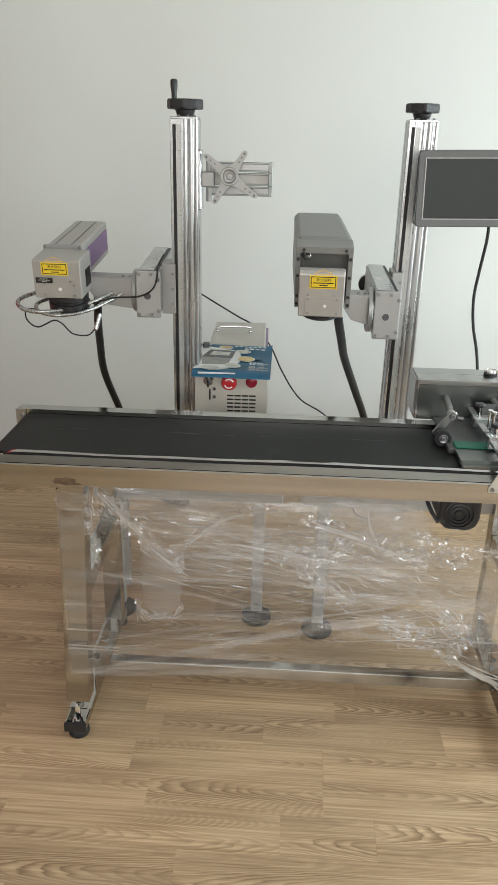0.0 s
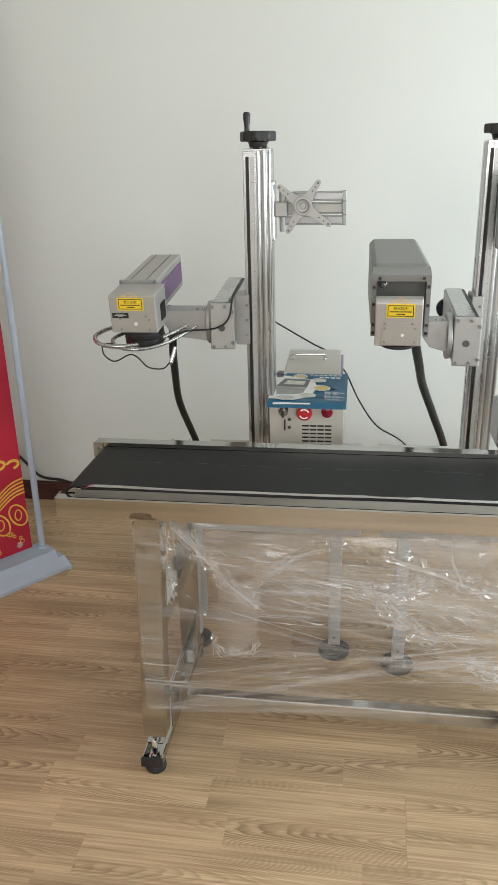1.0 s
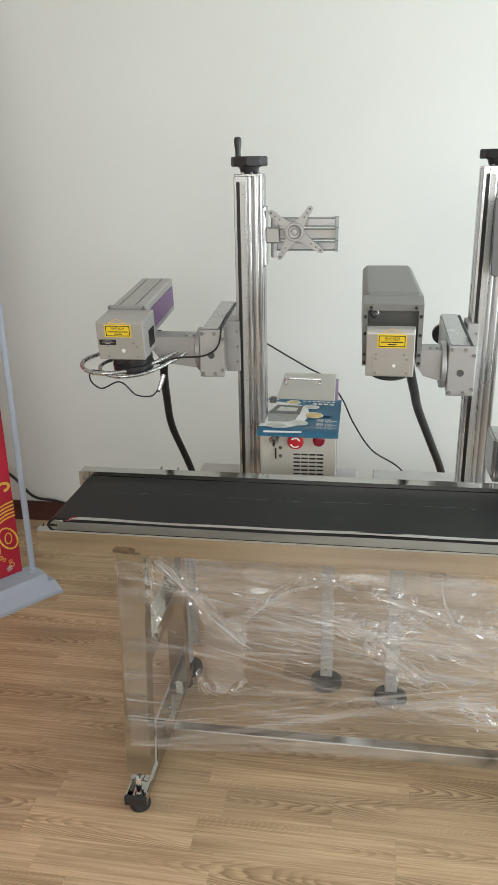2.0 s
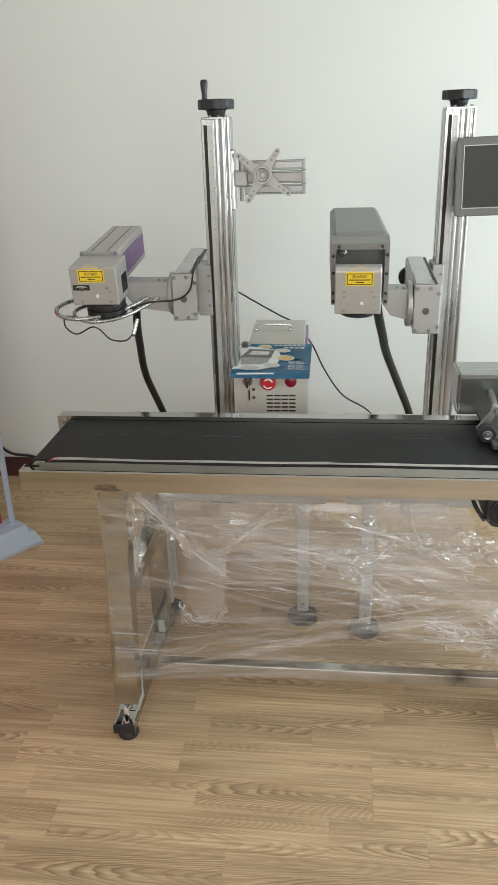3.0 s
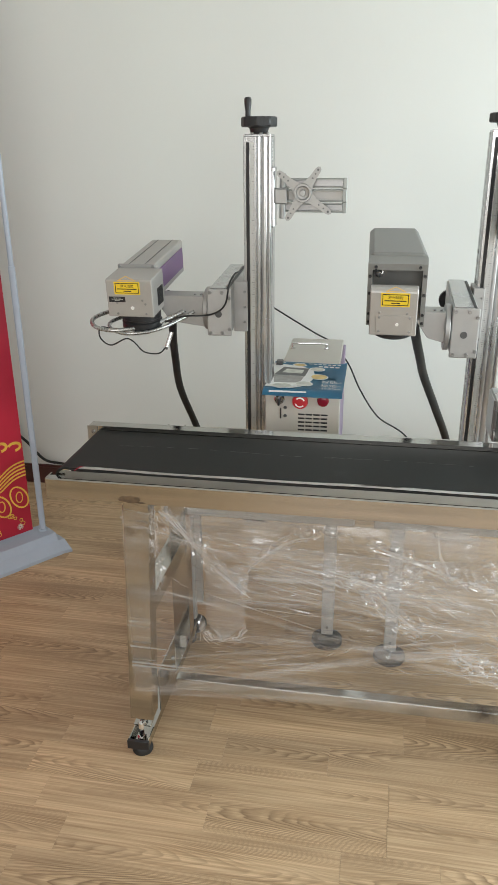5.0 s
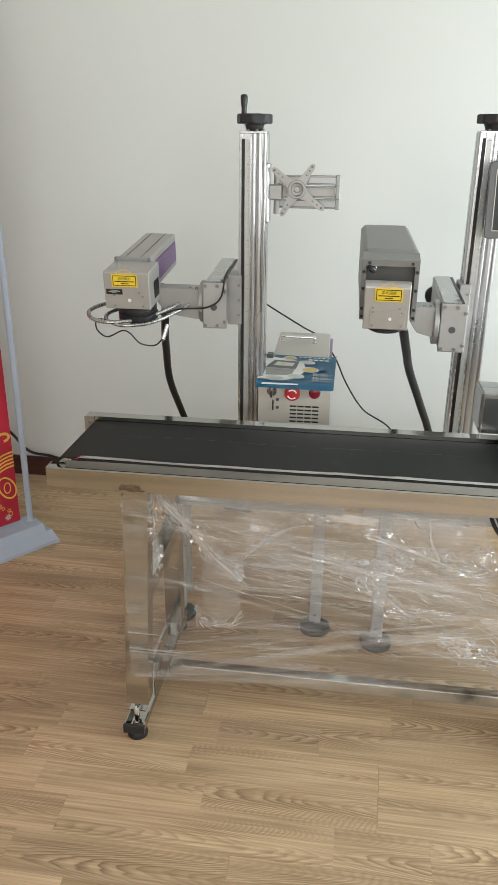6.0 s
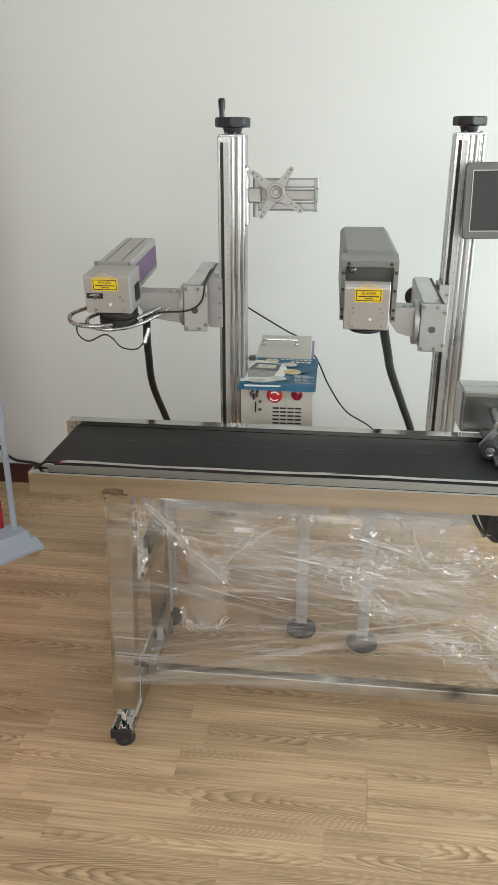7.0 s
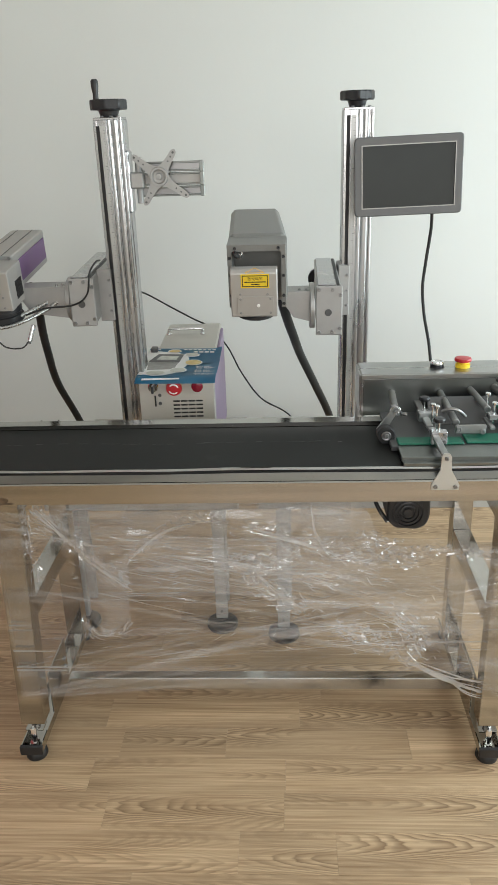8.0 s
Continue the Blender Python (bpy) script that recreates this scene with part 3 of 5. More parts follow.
    part("fan_hub", cyl(0.010, 0.004, along((0.413, 1.4005, 0.602), (0.413, 1.39, 0.602))), BLACK, motor, smooth=True)
    part("motor_mount", box(0.375, 0.45, 1.42, 1.48, 0.638, 0.713, 0.001), BRUSHED, motor)
    part("motor_cable", tube([(0.33, 1.50, 0.690), (0.335, 1.46, 0.655), (0.35, 1.42, 0.61), (0.372, 1.41, 0.575)], 0.0045), RUBBER, motor, smooth=True)
    # triangular bracket on the front rail
    tri = extrude_xy([(0.437, 0.706), (0.489, 0.706), (0.490, 0.716), (0.473, 0.748), (0.4715, 0.776), (0.467, 0.782), (0.457, 0.782), (0.453, 0.776), (0.452, 0.748), (0.436, 0.716)], 1.2965, 1.2995,
                     Matrix(((1, 0, 0, 0), (0, 0, 1, 0), (0, 1, 0, 0), (0, 0, 0, 1))))
    tb = part("triangle_bracket", tri, CABINET, c, "beige metal triangular bracket with screws")
    for x, z in ((0.444, 0.713), (0.482, 0.713), (0.462, 0.772)):
        bolt((x, 1.2965, z), 0.0042, (0, -1, 0), tb)
    return c


conveyor()


# ---- feeder at the end of the conveyor ----
def knob(parent, at, r=0.010, h=0.022):
    """A black star knob on a threaded stem."""
    k = part("star_knob", lathe([(r * 0.5, 0), (r, 0.002), (r * 1.05, 0.006), (r * 0.9, 0.009), (0, 0.010)], Matrix.Translation((at[0], at[1], at[2] + h)), 10), BLACK, parent)
    part("stem", rod(at, (at[0], at[1], at[2] + h), 0.0022, 10), CHROME, k, smooth=True)
    return k


def feeder():
    f = thing("feeder_unit", (0.53, 1.60, 0.745), "stainless steel sheet feeder with green belts and clamping arms", "feeder")
    body = part("housing", box(0.328, 0.745, 1.603, 1.70, 0.746, 0.845, 0.003), BRUSHED, f, "brushed steel control box")
    part("front_panel", box(0.334, 0.742, 1.6005, 1.6035, 0.748, 0.833, 0.001), DULL, body)
    part("lid_lip", box(0.3285, 0.744, 1.5985, 1.604, 0.836, 0.8445, 0.001), BRUSHED, body)
    for x, z in ((0.331, 0.775), (0.331, 0.82)):
        bolt((x, 1.6005, z), 0.003, (0, -1, 0), body)
    part("side_flange", box(0.325, 0.3285, 1.606, 1.697, 0.7525, 0.842, 0.001), BRUSHED, body)
    b = part("push_button", lathe([(0.0155, 0), (0.0155, 0.006), (0.014, 0.0065)], Matrix.Translation((0.507, 1.655, 0.845))), BLACK, f, smooth=True)
    part("button_cap", lathe([(0.015, 0.0066), (0.0155, 0.010), (0.0145, 0.013), (0.011, 0.0135), (0.010, 0.0120), (0, 0.0125)], Matrix.Translation((0.507, 1.655, 0.845))), CHROME, b, "round chrome button cap", smooth=True)
    e = part("emergency_stop", lathe([(0.0165, 0), (0.0165, 0.008), (0.013, 0.0085), (0.013, 0.0125)], Matrix.Translation((0.564, 1.650, 0.845))), YELLOW, f, "yellow collar of the stop button", smooth=True)
    part("mushroom_cap", lathe([(0.014, 0.0126), (0.0185, 0.014), (0.0195, 0.0175), (0.018, 0.0212), (0.010, 0.0228), (0, 0.023)], Matrix.Translation((0.564, 1.650, 0.845))), RED, e, "red mushroom head", smooth=True)
    # transport deck: grey ledge, green belts
    part("ledge", box(0.384, 0.745, 1.338, 1.398, 0.7465, 0.757, 0.001), DULL, f, "grey steel guide ledge")
    part("ledge_front", box(0.386, 0.745, 1.324, 1.338, 0.7425, 0.750, 0.0008), DULL, f)
    part("deck", box(0.372, 0.745, 1.398, 1.600, 0.7455, 0.7555, 0.001), DARKGREY, f)
    part("green_belt", box(0.386, 0.520, 1.400, 1.436, 0.756, 0.7605, 0.002), GREEN, f, "green feeding belt")
    part("green_belt", box(0.525, 0.742, 1.404, 1.452, 0.756, 0.7605, 0.002), GREEN, f)
    slope = extrude_xy([(1.425, 0.7607), (1.545, 0.792), (1.545, 0.788), (1.435, 0.7567)], 0.618, 0.742, Matrix(((0, 0, 1, 0), (1, 0, 0, 0), (0, 1, 0, 0), (0, 0, 0, 1))))
    part("inclined_belt", slope, GREEN, f, "sloping green infeed belt")
    part("belt_guard", extrude_xy([(1.515, 0.7565), (1.560, 0.8050), (1.5635, 0.8030), (1.520, 0.7560)], 0.470, 0.742, Matrix(((0, 0, 1, 0), (1, 0, 0, 0), (0, 1, 0, 0), (0, 0, 0, 1)))), DARKGREY, f, "dark sloping guard behind the green belt")
    # press wheel on a swing arm
    part("pivot_shaft", rod((0.398, 1.600, 0.803), (0.392, 1.500, 0.797), 0.0075), GALV, f, smooth=True)
    arm = part("swing_arm", extrude_xy([(-0.010, -0.006), (0.052, -0.010), (0.060, 0.0), (0.052, 0.010), (-0.010, 0.006), (-0.013, 0)], 0, 0.006,
                                      along((0.388, 1.494, 0.797), (0.388, 1.48, 0.797)) @ pose(0, 0, 0, 0, 0, 238), 0.0008), GALV, f)
    part("collar", cyl(0.0125, 0.012, along((0.391, 1.502, 0.797), (0.391, 1.48, 0.797))), ALU, arm, smooth=True)
    bolt((0.391, 1.481, 0.797), 0.006, (0, -1, 0), arm)
    bolt((0.404, 1.488, 0.793), 0.0045, (1, -0.4, 0), arm, h=0.012)
    wheel = part("press_wheel", cyl(0.019, 0.022, along((0.366, 1.458, 0.7635), (0.366, 1.43, 0.7635)), 0.002), RUBBER, f, "black rubber press wheel", smooth=True)
    part("wheel_hub", lathe([(0.010, 0), (0.010, 0.003), (0.0085, 0.004), (0.006, 0.003), (0.004, 0.006), (0, 0.0062)], along((0.366, 1.4365, 0.7635), (0.366, 1.42, 0.7635))), SCREW, wheel, smooth=True)
    # flat bar from the bracket to the box, with its clamps
    part("flat_bar", merge(box(0.452, 0.466, 1.300, 1.440, 0.774, 0.781, 0.001)), GALV, f, "flat steel cross bar")
    part("flat_bar", box(0.449, 0.463, 1.441, 1.600, 0.776, 0.783, 0.001), GALV, f)
    clamp = part("clamp_block", box(0.450, 0.483, 1.392, 1.410, 0.7605, 0.788, 0.0015), ALU, f, "aluminium clamp block")
    for x, z in ((0.477, 0.767), (0.477, 0.781)):
        bolt((x, 1.392, z), 0.0035, (0, -1, 0), clamp)
    knob(f, (0.466, 1.401, 0.788), 0.012, 0.018)
    knob(f, (0.455, 1.51, 0.783), 0.0115, 0.030)
    clamp = part("clamp_block", box(0.441, 0.480, 1.492, 1.520, 0.772, 0.792, 0.0015), ALU, f)
    for x, y in ((0.462, 1.452), (0.468, 1.440)):
        part("set_screw", merge(rod((x, y, 0.762), (x, y, 0.822), 0.0026, 10), cyl(0.0058, 0.006, Matrix.Translation((x, y, 0.822)))), CHROME, f, smooth=True)
    # second lever pair
    part("lever_shaft", rod((0.506, 1.600, 0.801), (0.512, 1.452, 0.784), 0.0075), GALV, f, smooth=True)
    link = part("link_plate", box(0.508, 0.572, 1.438, 1.444, 0.764, 0.784, 0.002), GALV, f)
    bolt((0.515, 1.438, 0.775), 0.006, (0, -1, 0), link)
    bolt((0.564, 1.438, 0.770), 0.006, (0, -1, 0), link)
    part("curved_guard", tube([(0.492, 1.50, 0.792), (0.505, 1.49, 0.801), (0.522, 1.486, 0.799), (0.540, 1.492, 0.783)], 0.004), GALV, f, smooth=True)
    part("pivot_shaft", rod((0.572, 1.600, 0.808), (0.588, 1.500, 0.795), 0.0075), GALV, f, smooth=True)
    part("flat_bar", box(0.580, 0.590, 1.440, 1.500, 0.772, 0.778, 0.001, None), GALV, f)
    clamp = part("clamp_block", box(0.584, 0.602, 1.468, 1.490, 0.782, 0.794, 0.001), ALU, f)
    for x, y, z in ((0.595, 1.478, 0.794), (0.590, 1.515, 0.802)):
        part("set_screw", merge(rod((x, y, z - 0.03), (x, y, z + 0.020), 0.0026, 10), cyl(0.0058, 0.006, Matrix.Translation((x, y, z + 0.020)))), CHROME, f, smooth=True)
    part("pivot_shaft", rod((0.625, 1.600, 0.812), (0.648, 1.49, 0.795), 0.0085), GALV, f, smooth=True)
    knob(f, (0.632, 1.56, 0.808), 0.015, 0.028)
    part("angle_bracket", box(0.626, 0.680, 1.470, 1.478, 0.7685, 0.806, 0.001), ALU, f)
    return f


feeder()


# ---- benches behind the conveyor ----
def bench(xa, xb, legs):
    t = thing("low_bench", ((xa + xb) / 2, 1.98, 0), "low steel framed bench behind the conveyor carrying a laser marker", "bench", "benches behind the conveyor")
    part("bench_top", box(xa, xb, 1.735, 2.34, 0.435, 0.470, 0.003), BENCHTOP, t)
    for x, y in legs:
        front = y < 1.9
        leg = part("leg", box(x - 0.017, x + 0.017, y - 0.012, y + 0.012, 0.032 if front else 0.0, 0.436, 0.002), POST, t, "aluminium post with drilled foot" if front else "plain aluminium post")
        if not front:
            continue
        bolt((x, y - 0.012, 0.058), 0.004, (0, -1, 0), leg)
        part("round_foot", lathe([(0, 0), (0.044, 0), (0.046, 0.004), (0.044, 0.016), (0.030, 0.024), (0.016, 0.028), (0.014, 0.0325), (0, 0.0325)], Matrix.Translation((x, y, 0))), RUBBER, leg, "round black rubber foot", smooth=True)
    return t


bench(-0.49, 0.03, ((-0.037, 1.828), (-0.452, 1.84), (-0.042, 1.96), (-0.466, 1.98)))
bench(0.08, 1.02, ((0.145, 1.782), (0.97, 1.80), (0.153, 1.915), (0.97, 2.26)))


# ---- laser markers ----
def column(stand, x0, x1, y0, y1, z0, z1):
    """An extruded profile with a dark slot, a scale and ribs on its front."""
    w = x1 - x0
    def arc(a, b, depth, n=7):
        """A rounded rib from a to b across the front."""
        return [(a + (b - a) * (1 - math.cos(math.pi * k / n)) / 2, depth * (1 - math.sin(math.pi * k / n))) for k in range(n + 1)]

    g = [(0.0, 0.03), (0.02, 0.0), (0.10, 0.0), (0.10, 0.10), (0.22, 0.10), (0.22, 0.0), (0.45, 0.0), (0.45, 0.05), (0.47, 0.05)] + arc(0.47, 0.61, 0.035) + [(0.61, 0.05), (0.63, 0.05)] + arc(0.63, 0.87, 0.06, 9) + [
         (0.87, 0.05), (0.89, 0.05)] + arc(0.89, 1.0, 0.04) + [(1.0, 0.25), (0.94, 0.28), (0.94, 0.42), (1.0, 0.45), (1.0, 1.0), (0.0, 1.0), (0.0, 0.75), (0.06, 0.72), (0.06, 0.55), (0.0, 0.52)]
    col = part("column", extrude_xy([(x0 + a * w, y0 + b * (y1 - y0)) for a, b in g], z0, z1), ALU, stand, "ribbed anodised aluminium column", smooth=True)
    part("slot_cover", box(x0 + 0.105 * w, x0 + 0.215 * w, y0 + 0.004, y0 + 0.0075, z0 + 0.01, z1 - 0.012, 0), SLOT, col, "black slot in the column")
    part("top_plate", merge(box(x0 + 0.001, x1 - 0.001, y0 + 0.002, y1 - 0.002, z1, z1 + 0.006, 0.001)), ALU, col)
    ruler = part("scale_strip", box(x0 + 0.245 * w, x0 + 0.41 * w, y0 - 0.0012, y0 - 0.0002, z0 + 0.02, z1 - 0.012, 0), mat("scale_metal", (0.46, 0.46, 0.45), 0.4, 0.6), col, "engraved metal scale")
    bm = bmesh.new()
    z, k = z0 + 0.03, 0
    while z < z1 - 0.016:
        add_box(bm, x0 + (0.35 if k % 5 else 0.31) * w, x0 + 0.40 * w, y0 - 0.0018, y0 - 0.0011, z, z + 0.0007)
        z, k = z + 0.006, k + 1
    tagged(part("scale_mark", bm, DARKGREY, ruler), kind="stuff")
    for a in (0.30, 0.62, 0.85):
        bolt((x0 + a * w, y0 + 0.012, z1 + 0.006), 0.004, (0, 0, 1), col)
    return col


def handwheel(stand, x, y, z, crank=None):
    hub = part("handwheel", lathe([(0.012, -0.018), (0.020, -0.015), (0.024, -0.002), (0.030, 0.0), (0.030, 0.006), (0, 0.008)], Matrix.Translation((x, y, z + 0.018))), BLACK, stand, "black plastic handwheel", smooth=True)
    bm = bmesh.new()
    ring = []
    seg = 40
    for k in range(seg):
        a = 2 * math.pi * k / seg
        r = 0.0415 + 0.0025 * math.cos(8 * a)
        ring.append((r * math.cos(a), r * math.sin(a)))
    part("rim", extrude_xy([(x + a, y + b) for a, b in ring], z + 0.018, z + 0.040, None, 0.0025), BLACK, hub, smooth=True)
    if crank:
        a = radians(crank)
        cx, cy = x + 0.029 * math.cos(a), y + 0.029 * math.sin(a)
        part("crank_handle", lathe([(0.0065, 0), (0.0062, 0.012), (0.0085, 0.026), (0.0088, 0.038), (0.006, 0.042), (0, 0.0425)], Matrix.Translation((cx, cy, z + 0.040)), 16), BLACK, hub, smooth=True)
    return hub


def slider(stand, x0, x1, y0, y1, z0, z1, yaw):
    m = Matrix.Translation(((x0 + x1) / 2, y0, 0)) @ pose(0, 0, 0, 0, 0, yaw) @ Matrix.Translation((-(x0 + x1) / 2, -y0, 0))
    body = part("slider_arm", box(x0 + 0.002, x1 - 0.004, y0 + 0.008, y1, z0 + 0.002, z1 - 0.002, 0.002, m), CAST, stand, "bead-blasted aluminium slide unit")
    part("top_cover", box(x0 + 0.006, x1 - 0.016, y0 + 0.010, y1 - 0.002, z1 - 0.0015, z1 + 0.002, 0.0008, m), ALU, body)
    part("guide_slot", box(x1 - 0.014, x1 - 0.007, y0 + 0.010, y1 - 0.002, z1 - 0.0015, z1 - 0.0005, 0, m), SLOT, body)
    plate = part("end_plate", box(x0, x1, y0, y0 + 0.008, z0, z1, 0.003, m, 2), CAST, body, "end cover with screws")
    w, h = x1 - x0, z1 - z0
    for a, b in ((0.13, 0.07), (0.62, 0.07), (0.13, 0.93), (0.62, 0.93), (0.92, 0.15), (0.92, 0.82)):
        q = m @ Vector((x0 + a * w, y0, z0 + b * h))
        bolt(q, 0.0046, (0, -1, 0), body)
    q = m @ Vector(((x0 + x1) / 2 - 0.002, y0 - 0.0003, z0 + 0.47 * h))
    part("shaft_hole", lathe([(0.0085, 0), (0.0085, 0.0008), (0.0068, 0.001), (0.0068, 0.0002), (0, 0.0002)], along(q, q + Vector((0, -1, 0)))), DARKGREY, body)
    part("rear_knob", cyl(0.028, 0.018, m @ along(((x0 + x1) / 2 - 0.02, y1, (z0 + z1) / 2 + 0.002), ((x0 + x1) / 2 - 0.02, y1 + 0.1, (z0 + z1) / 2 + 0.002))), BLACK, body, smooth=True)
    return body


def carriage(stand, xa, xb, y0, z0, z1):
    c = part("carriage", merge(box(xa, xb - 0.012, y0 + 0.010, y0 + 0.085, z0, z1, 0.0015), box(xa + 0.001, xb, y0, y0 + 0.009, z0, z1, 0.0015)), CAST, stand, "aluminium carriage clamped on the column")
    for k in (0.2, 0.5, 0.8):
        bolt((xb - 0.007, y0, z0 + k * (z1 - z0)), 0.0034, (0, -1, 0), c)
    return c


def flange(stand, x, y, z, r, reach_x, z0, z1):
    """Round turning flange on the slide's side with a wedge arm to the head."""
    f = part("turning_flange", cyl(r, 0.012, along((x, y, z), (x - 1, y, z)), 0.0015, 36), CAST, stand, "round turning flange", smooth=True)
    bm = extrude_xy([(reach_x, z1 - 0.020), (reach_x, z1), (x - 0.009, z1), (x - 0.009, z0), (reach_x + 0.03, z0 + 0.012)], y - 0.035, y + 0.035,
                    Matrix(((1, 0, 0, 0), (0, 0, 1, 0), (0, 1, 0, 0), (0, 0, 0, 1))), 0.001)
    arm = part("head_bracket", bm, CAST, stand, "aluminium bracket carrying the head")
    for dx in (0.012, 0.028):
        bolt((x - 0.009 - dx, y - 0.02, z1), 0.0036, (0, 0, 1), arm)
    return f


def warning_label(parent, m, w, h):
    """Yellow sticker with a black border and unreadable lines as bars; x right, z up, y towards the back."""
    lab = part("warning_label", box(-w / 2, w / 2, -0.0006, 0, -h / 2, h / 2, 0, m), YELLOW, parent, "yellow warning sticker with black border")
    bm = bmesh.new()
    t, i = 0.0016, 0.0028
    for a, b, c, d in ((-w / 2 + i, w / 2 - i, h / 2 - i - t, h / 2 - i), (-w / 2 + i, w / 2 - i, -h / 2 + i, -h / 2 + i + t), (-w / 2 + i, -w / 2 + i + t, -h / 2 + i, h / 2 - i), (w / 2 - i - t, w / 2 - i, -h / 2 + i, h / 2 - i)):
        add_box(bm, a, b, -0.0010, -0.0006, c, d)
    add_box(bm, -w * 0.38, w * 0.38, -0.0010, -0.0006, -h * 0.10, -h * 0.03)
    add_box(bm, -w * 0.14, w * 0.16, -0.0010, -0.0006, -h * 0.27, -h * 0.20)
    bmesh.ops.transform(bm, matrix=m, verts=bm.verts)
    part("printed_bar", bm, SLOT, lab)
    words = text_mesh("激光辐射", h * 0.27)
    bm = bmesh.new()
    bm.from_mesh(words)
    bpy.data.meshes.remove(words)
    mid = max(v.co.x for v in bm.verts) / 2
    for v in bm.verts:
        v.co = m @ Vector((v.co.x - mid, -0.0009, v.co.y + h * 0.08))
    part("printed_word", bm, SLOT, lab)
    # triangle line above
    bm = bmesh.new()
    q = [(-w * 0.34, h * 0.60), (0, h * 0.95), (w * 0.34, h * 0.60)]
    for (ax, az), (bx, bz) in ((q[0], q[1]), (q[1], q[2]), (q[2], q[0])):
        d = Vector((bx - ax, 0, bz - az)).normalized()
        nn = Vector((-d.z, 0, d.x)) * 0.0007
        vs = [bm.verts.new((px + s * nn.x, -0.0008, pz + s * nn.z)) for px, pz, s in ((ax, az, 1), (ax, az, -1), (bx, bz, -1), (bx, bz, 1))]
        bm.faces.new(vs)
    bmesh.ops.transform(bm, matrix=m, verts=bm.verts)
    part("triangle_mark", bm, GOLD, lab)
    return lab


def marker_small():
    s = thing("laser_marker", (-0.24, 1.87, 0.470), "laser marker on an aluminium column with a small silver purple-sided head", "laser marker", "laser markers")
    x0, x1, y0, y1 = -0.277, -0.210, 1.835, 1.905
    part("foot_plate", box(x0 - 0.02, x1 + 0.0, y0 - 0.02, y1 + 0.03, 0.470, 0.482, 0.002), ALU, s)
    column(s, x0, x1, y0, y1, 0.482, 1.392)
    handwheel(s, -0.243, 1.865, 1.396, 215)
    carriage(s, -0.303, -0.267, 1.822, 0.929, 1.056)
    slider(s, -0.350, -0.290, 1.729, 2.14, 0.938, 1.052, 4)
    flange(s, -0.351, 1.784, 0.995, 0.053, -0.480, 0.955, 1.030)
    # head, nose slightly down
    m = Matrix.Translation((-0.519, 1.657, 1.031)) @ pose(0, 0, 0, 6.5, 0, 0)
    head = part("laser_head", box(-0.055, 0.031, 0.108, 0.385, -0.030, 0.058, 0.003, m), PAINT, s, "silver laser housing")
    for sx in (-1, 1):
        part("side_panel", box(0.0312 if sx > 0 else -0.0575, 0.0335 if sx > 0 else -0.0552, 0.132, 0.372, -0.014, 0.040, 0.0006, m), PURPLE, head, "purple side panel")
    part("top_groove", box(-0.036, -0.0345, 0.115, 0.38, 0.0581, 0.0592, 0, m), DARKGREY, head)
    part("top_groove", box(0.004, 0.0055, 0.115, 0.38, 0.0581, 0.0592, 0, m), DARKGREY, head)
    part("collar_plate", box(-0.0595, 0.0365, 0.100, 0.109, -0.036, 0.062, 0.002, m), CAST, head, "front collar plate with screws")
    for x, z in ((-0.054, 0.058), (0.031, 0.058), (0.031, -0.030)):
        bolt(m @ Vector((x, 0.100, z)), 0.004, (0, -1, 0), head)
    g = [(0.0, -0.038), (0.0, 0.050), (0.004, 0.053), (0.099, 0.054), (0.099, -0.038)]
    blk = extrude_xy(g, -0.057, 0.055, m @ Matrix(((0, 0, 1, 0), (1, 0, 0, 0), (0, 1, 0, 0), (0, 0, 0, 1))), 0.0015)
    galvo = part("scan_block", blk, PAINT, s, "silver galvo scanner block")
    warning_label(galvo, m @ Matrix.Translation((-0.005, -0.0003, 0.032)), 0.063, 0.030)
    part("name_plate", box(-0.052, -0.012, -0.001, 0, -0.002, 0.011, 0, m), BLACK, galvo, "small black name plate")
    bm = bmesh.new()
    for k, (a, b) in enumerate(((-0.042, -0.022), (-0.046, -0.018), (-0.038, -0.026))):
        add_box(bm, a, b, -0.0014, -0.001, 0.0075 - k * 0.003, 0.0085 - k * 0.003)
    bmesh.ops.transform(bm, matrix=m, verts=bm.verts)
    part("printed_bar", bm, PALE, galvo)
    part("red_dot_port", cyl(0.0042, 0.001, along(m @ Vector((0.004, 0, -0.016)), m @ Vector((0.004, -1, -0.016)))), WHITE, galvo)
    for x, z in ((-0.033, -0.030), (0.037, -0.030), (0.030, 0.003), (0.037, -0.006), (-0.033, -0.004)):
        bolt(m @ Vector((x, 0, z)), 0.0028, (0, -1, 0), galvo, h=0.001)
    bm = bmesh.new()
    for k in range(11):
        add_box(bm, 0.0552, 0.0565, 0.042 + k * 0.004, 0.0445 + k * 0.004, -0.022, 0.020)
    bmesh.ops.transform(bm, matrix=m, verts=bm.verts)
    part("vent_grille", bm, SLOT, galvo, "black louvre on the side")
    part("lens", lathe([(0.042, 0.0), (0.047, -0.003), (0.047, -0.014), (0.045, -0.016), (0.045, -0.020), (0.049, -0.022), (0.049, -0.036), (0.042, -0.041), (0.037, -0.034), (0, -0.034)],
                       m @ Matrix.Translation((0.008, 0.052, -0.038)), 36), BLACK, galvo, "black scan lens ring", smooth=True)
    # screen mount: back plate, slide rails, star plate
    mount = part("mount_plate", box(-0.213, -0.203, 1.848, 1.895, 1.185, 1.325, 0.003), ALU, s, "empty monitor mount on the column")
    part("pivot_block", box(-0.203, -0.172, 1.848, 1.892, 1.240, 1.276, 0.003), CAST, mount)
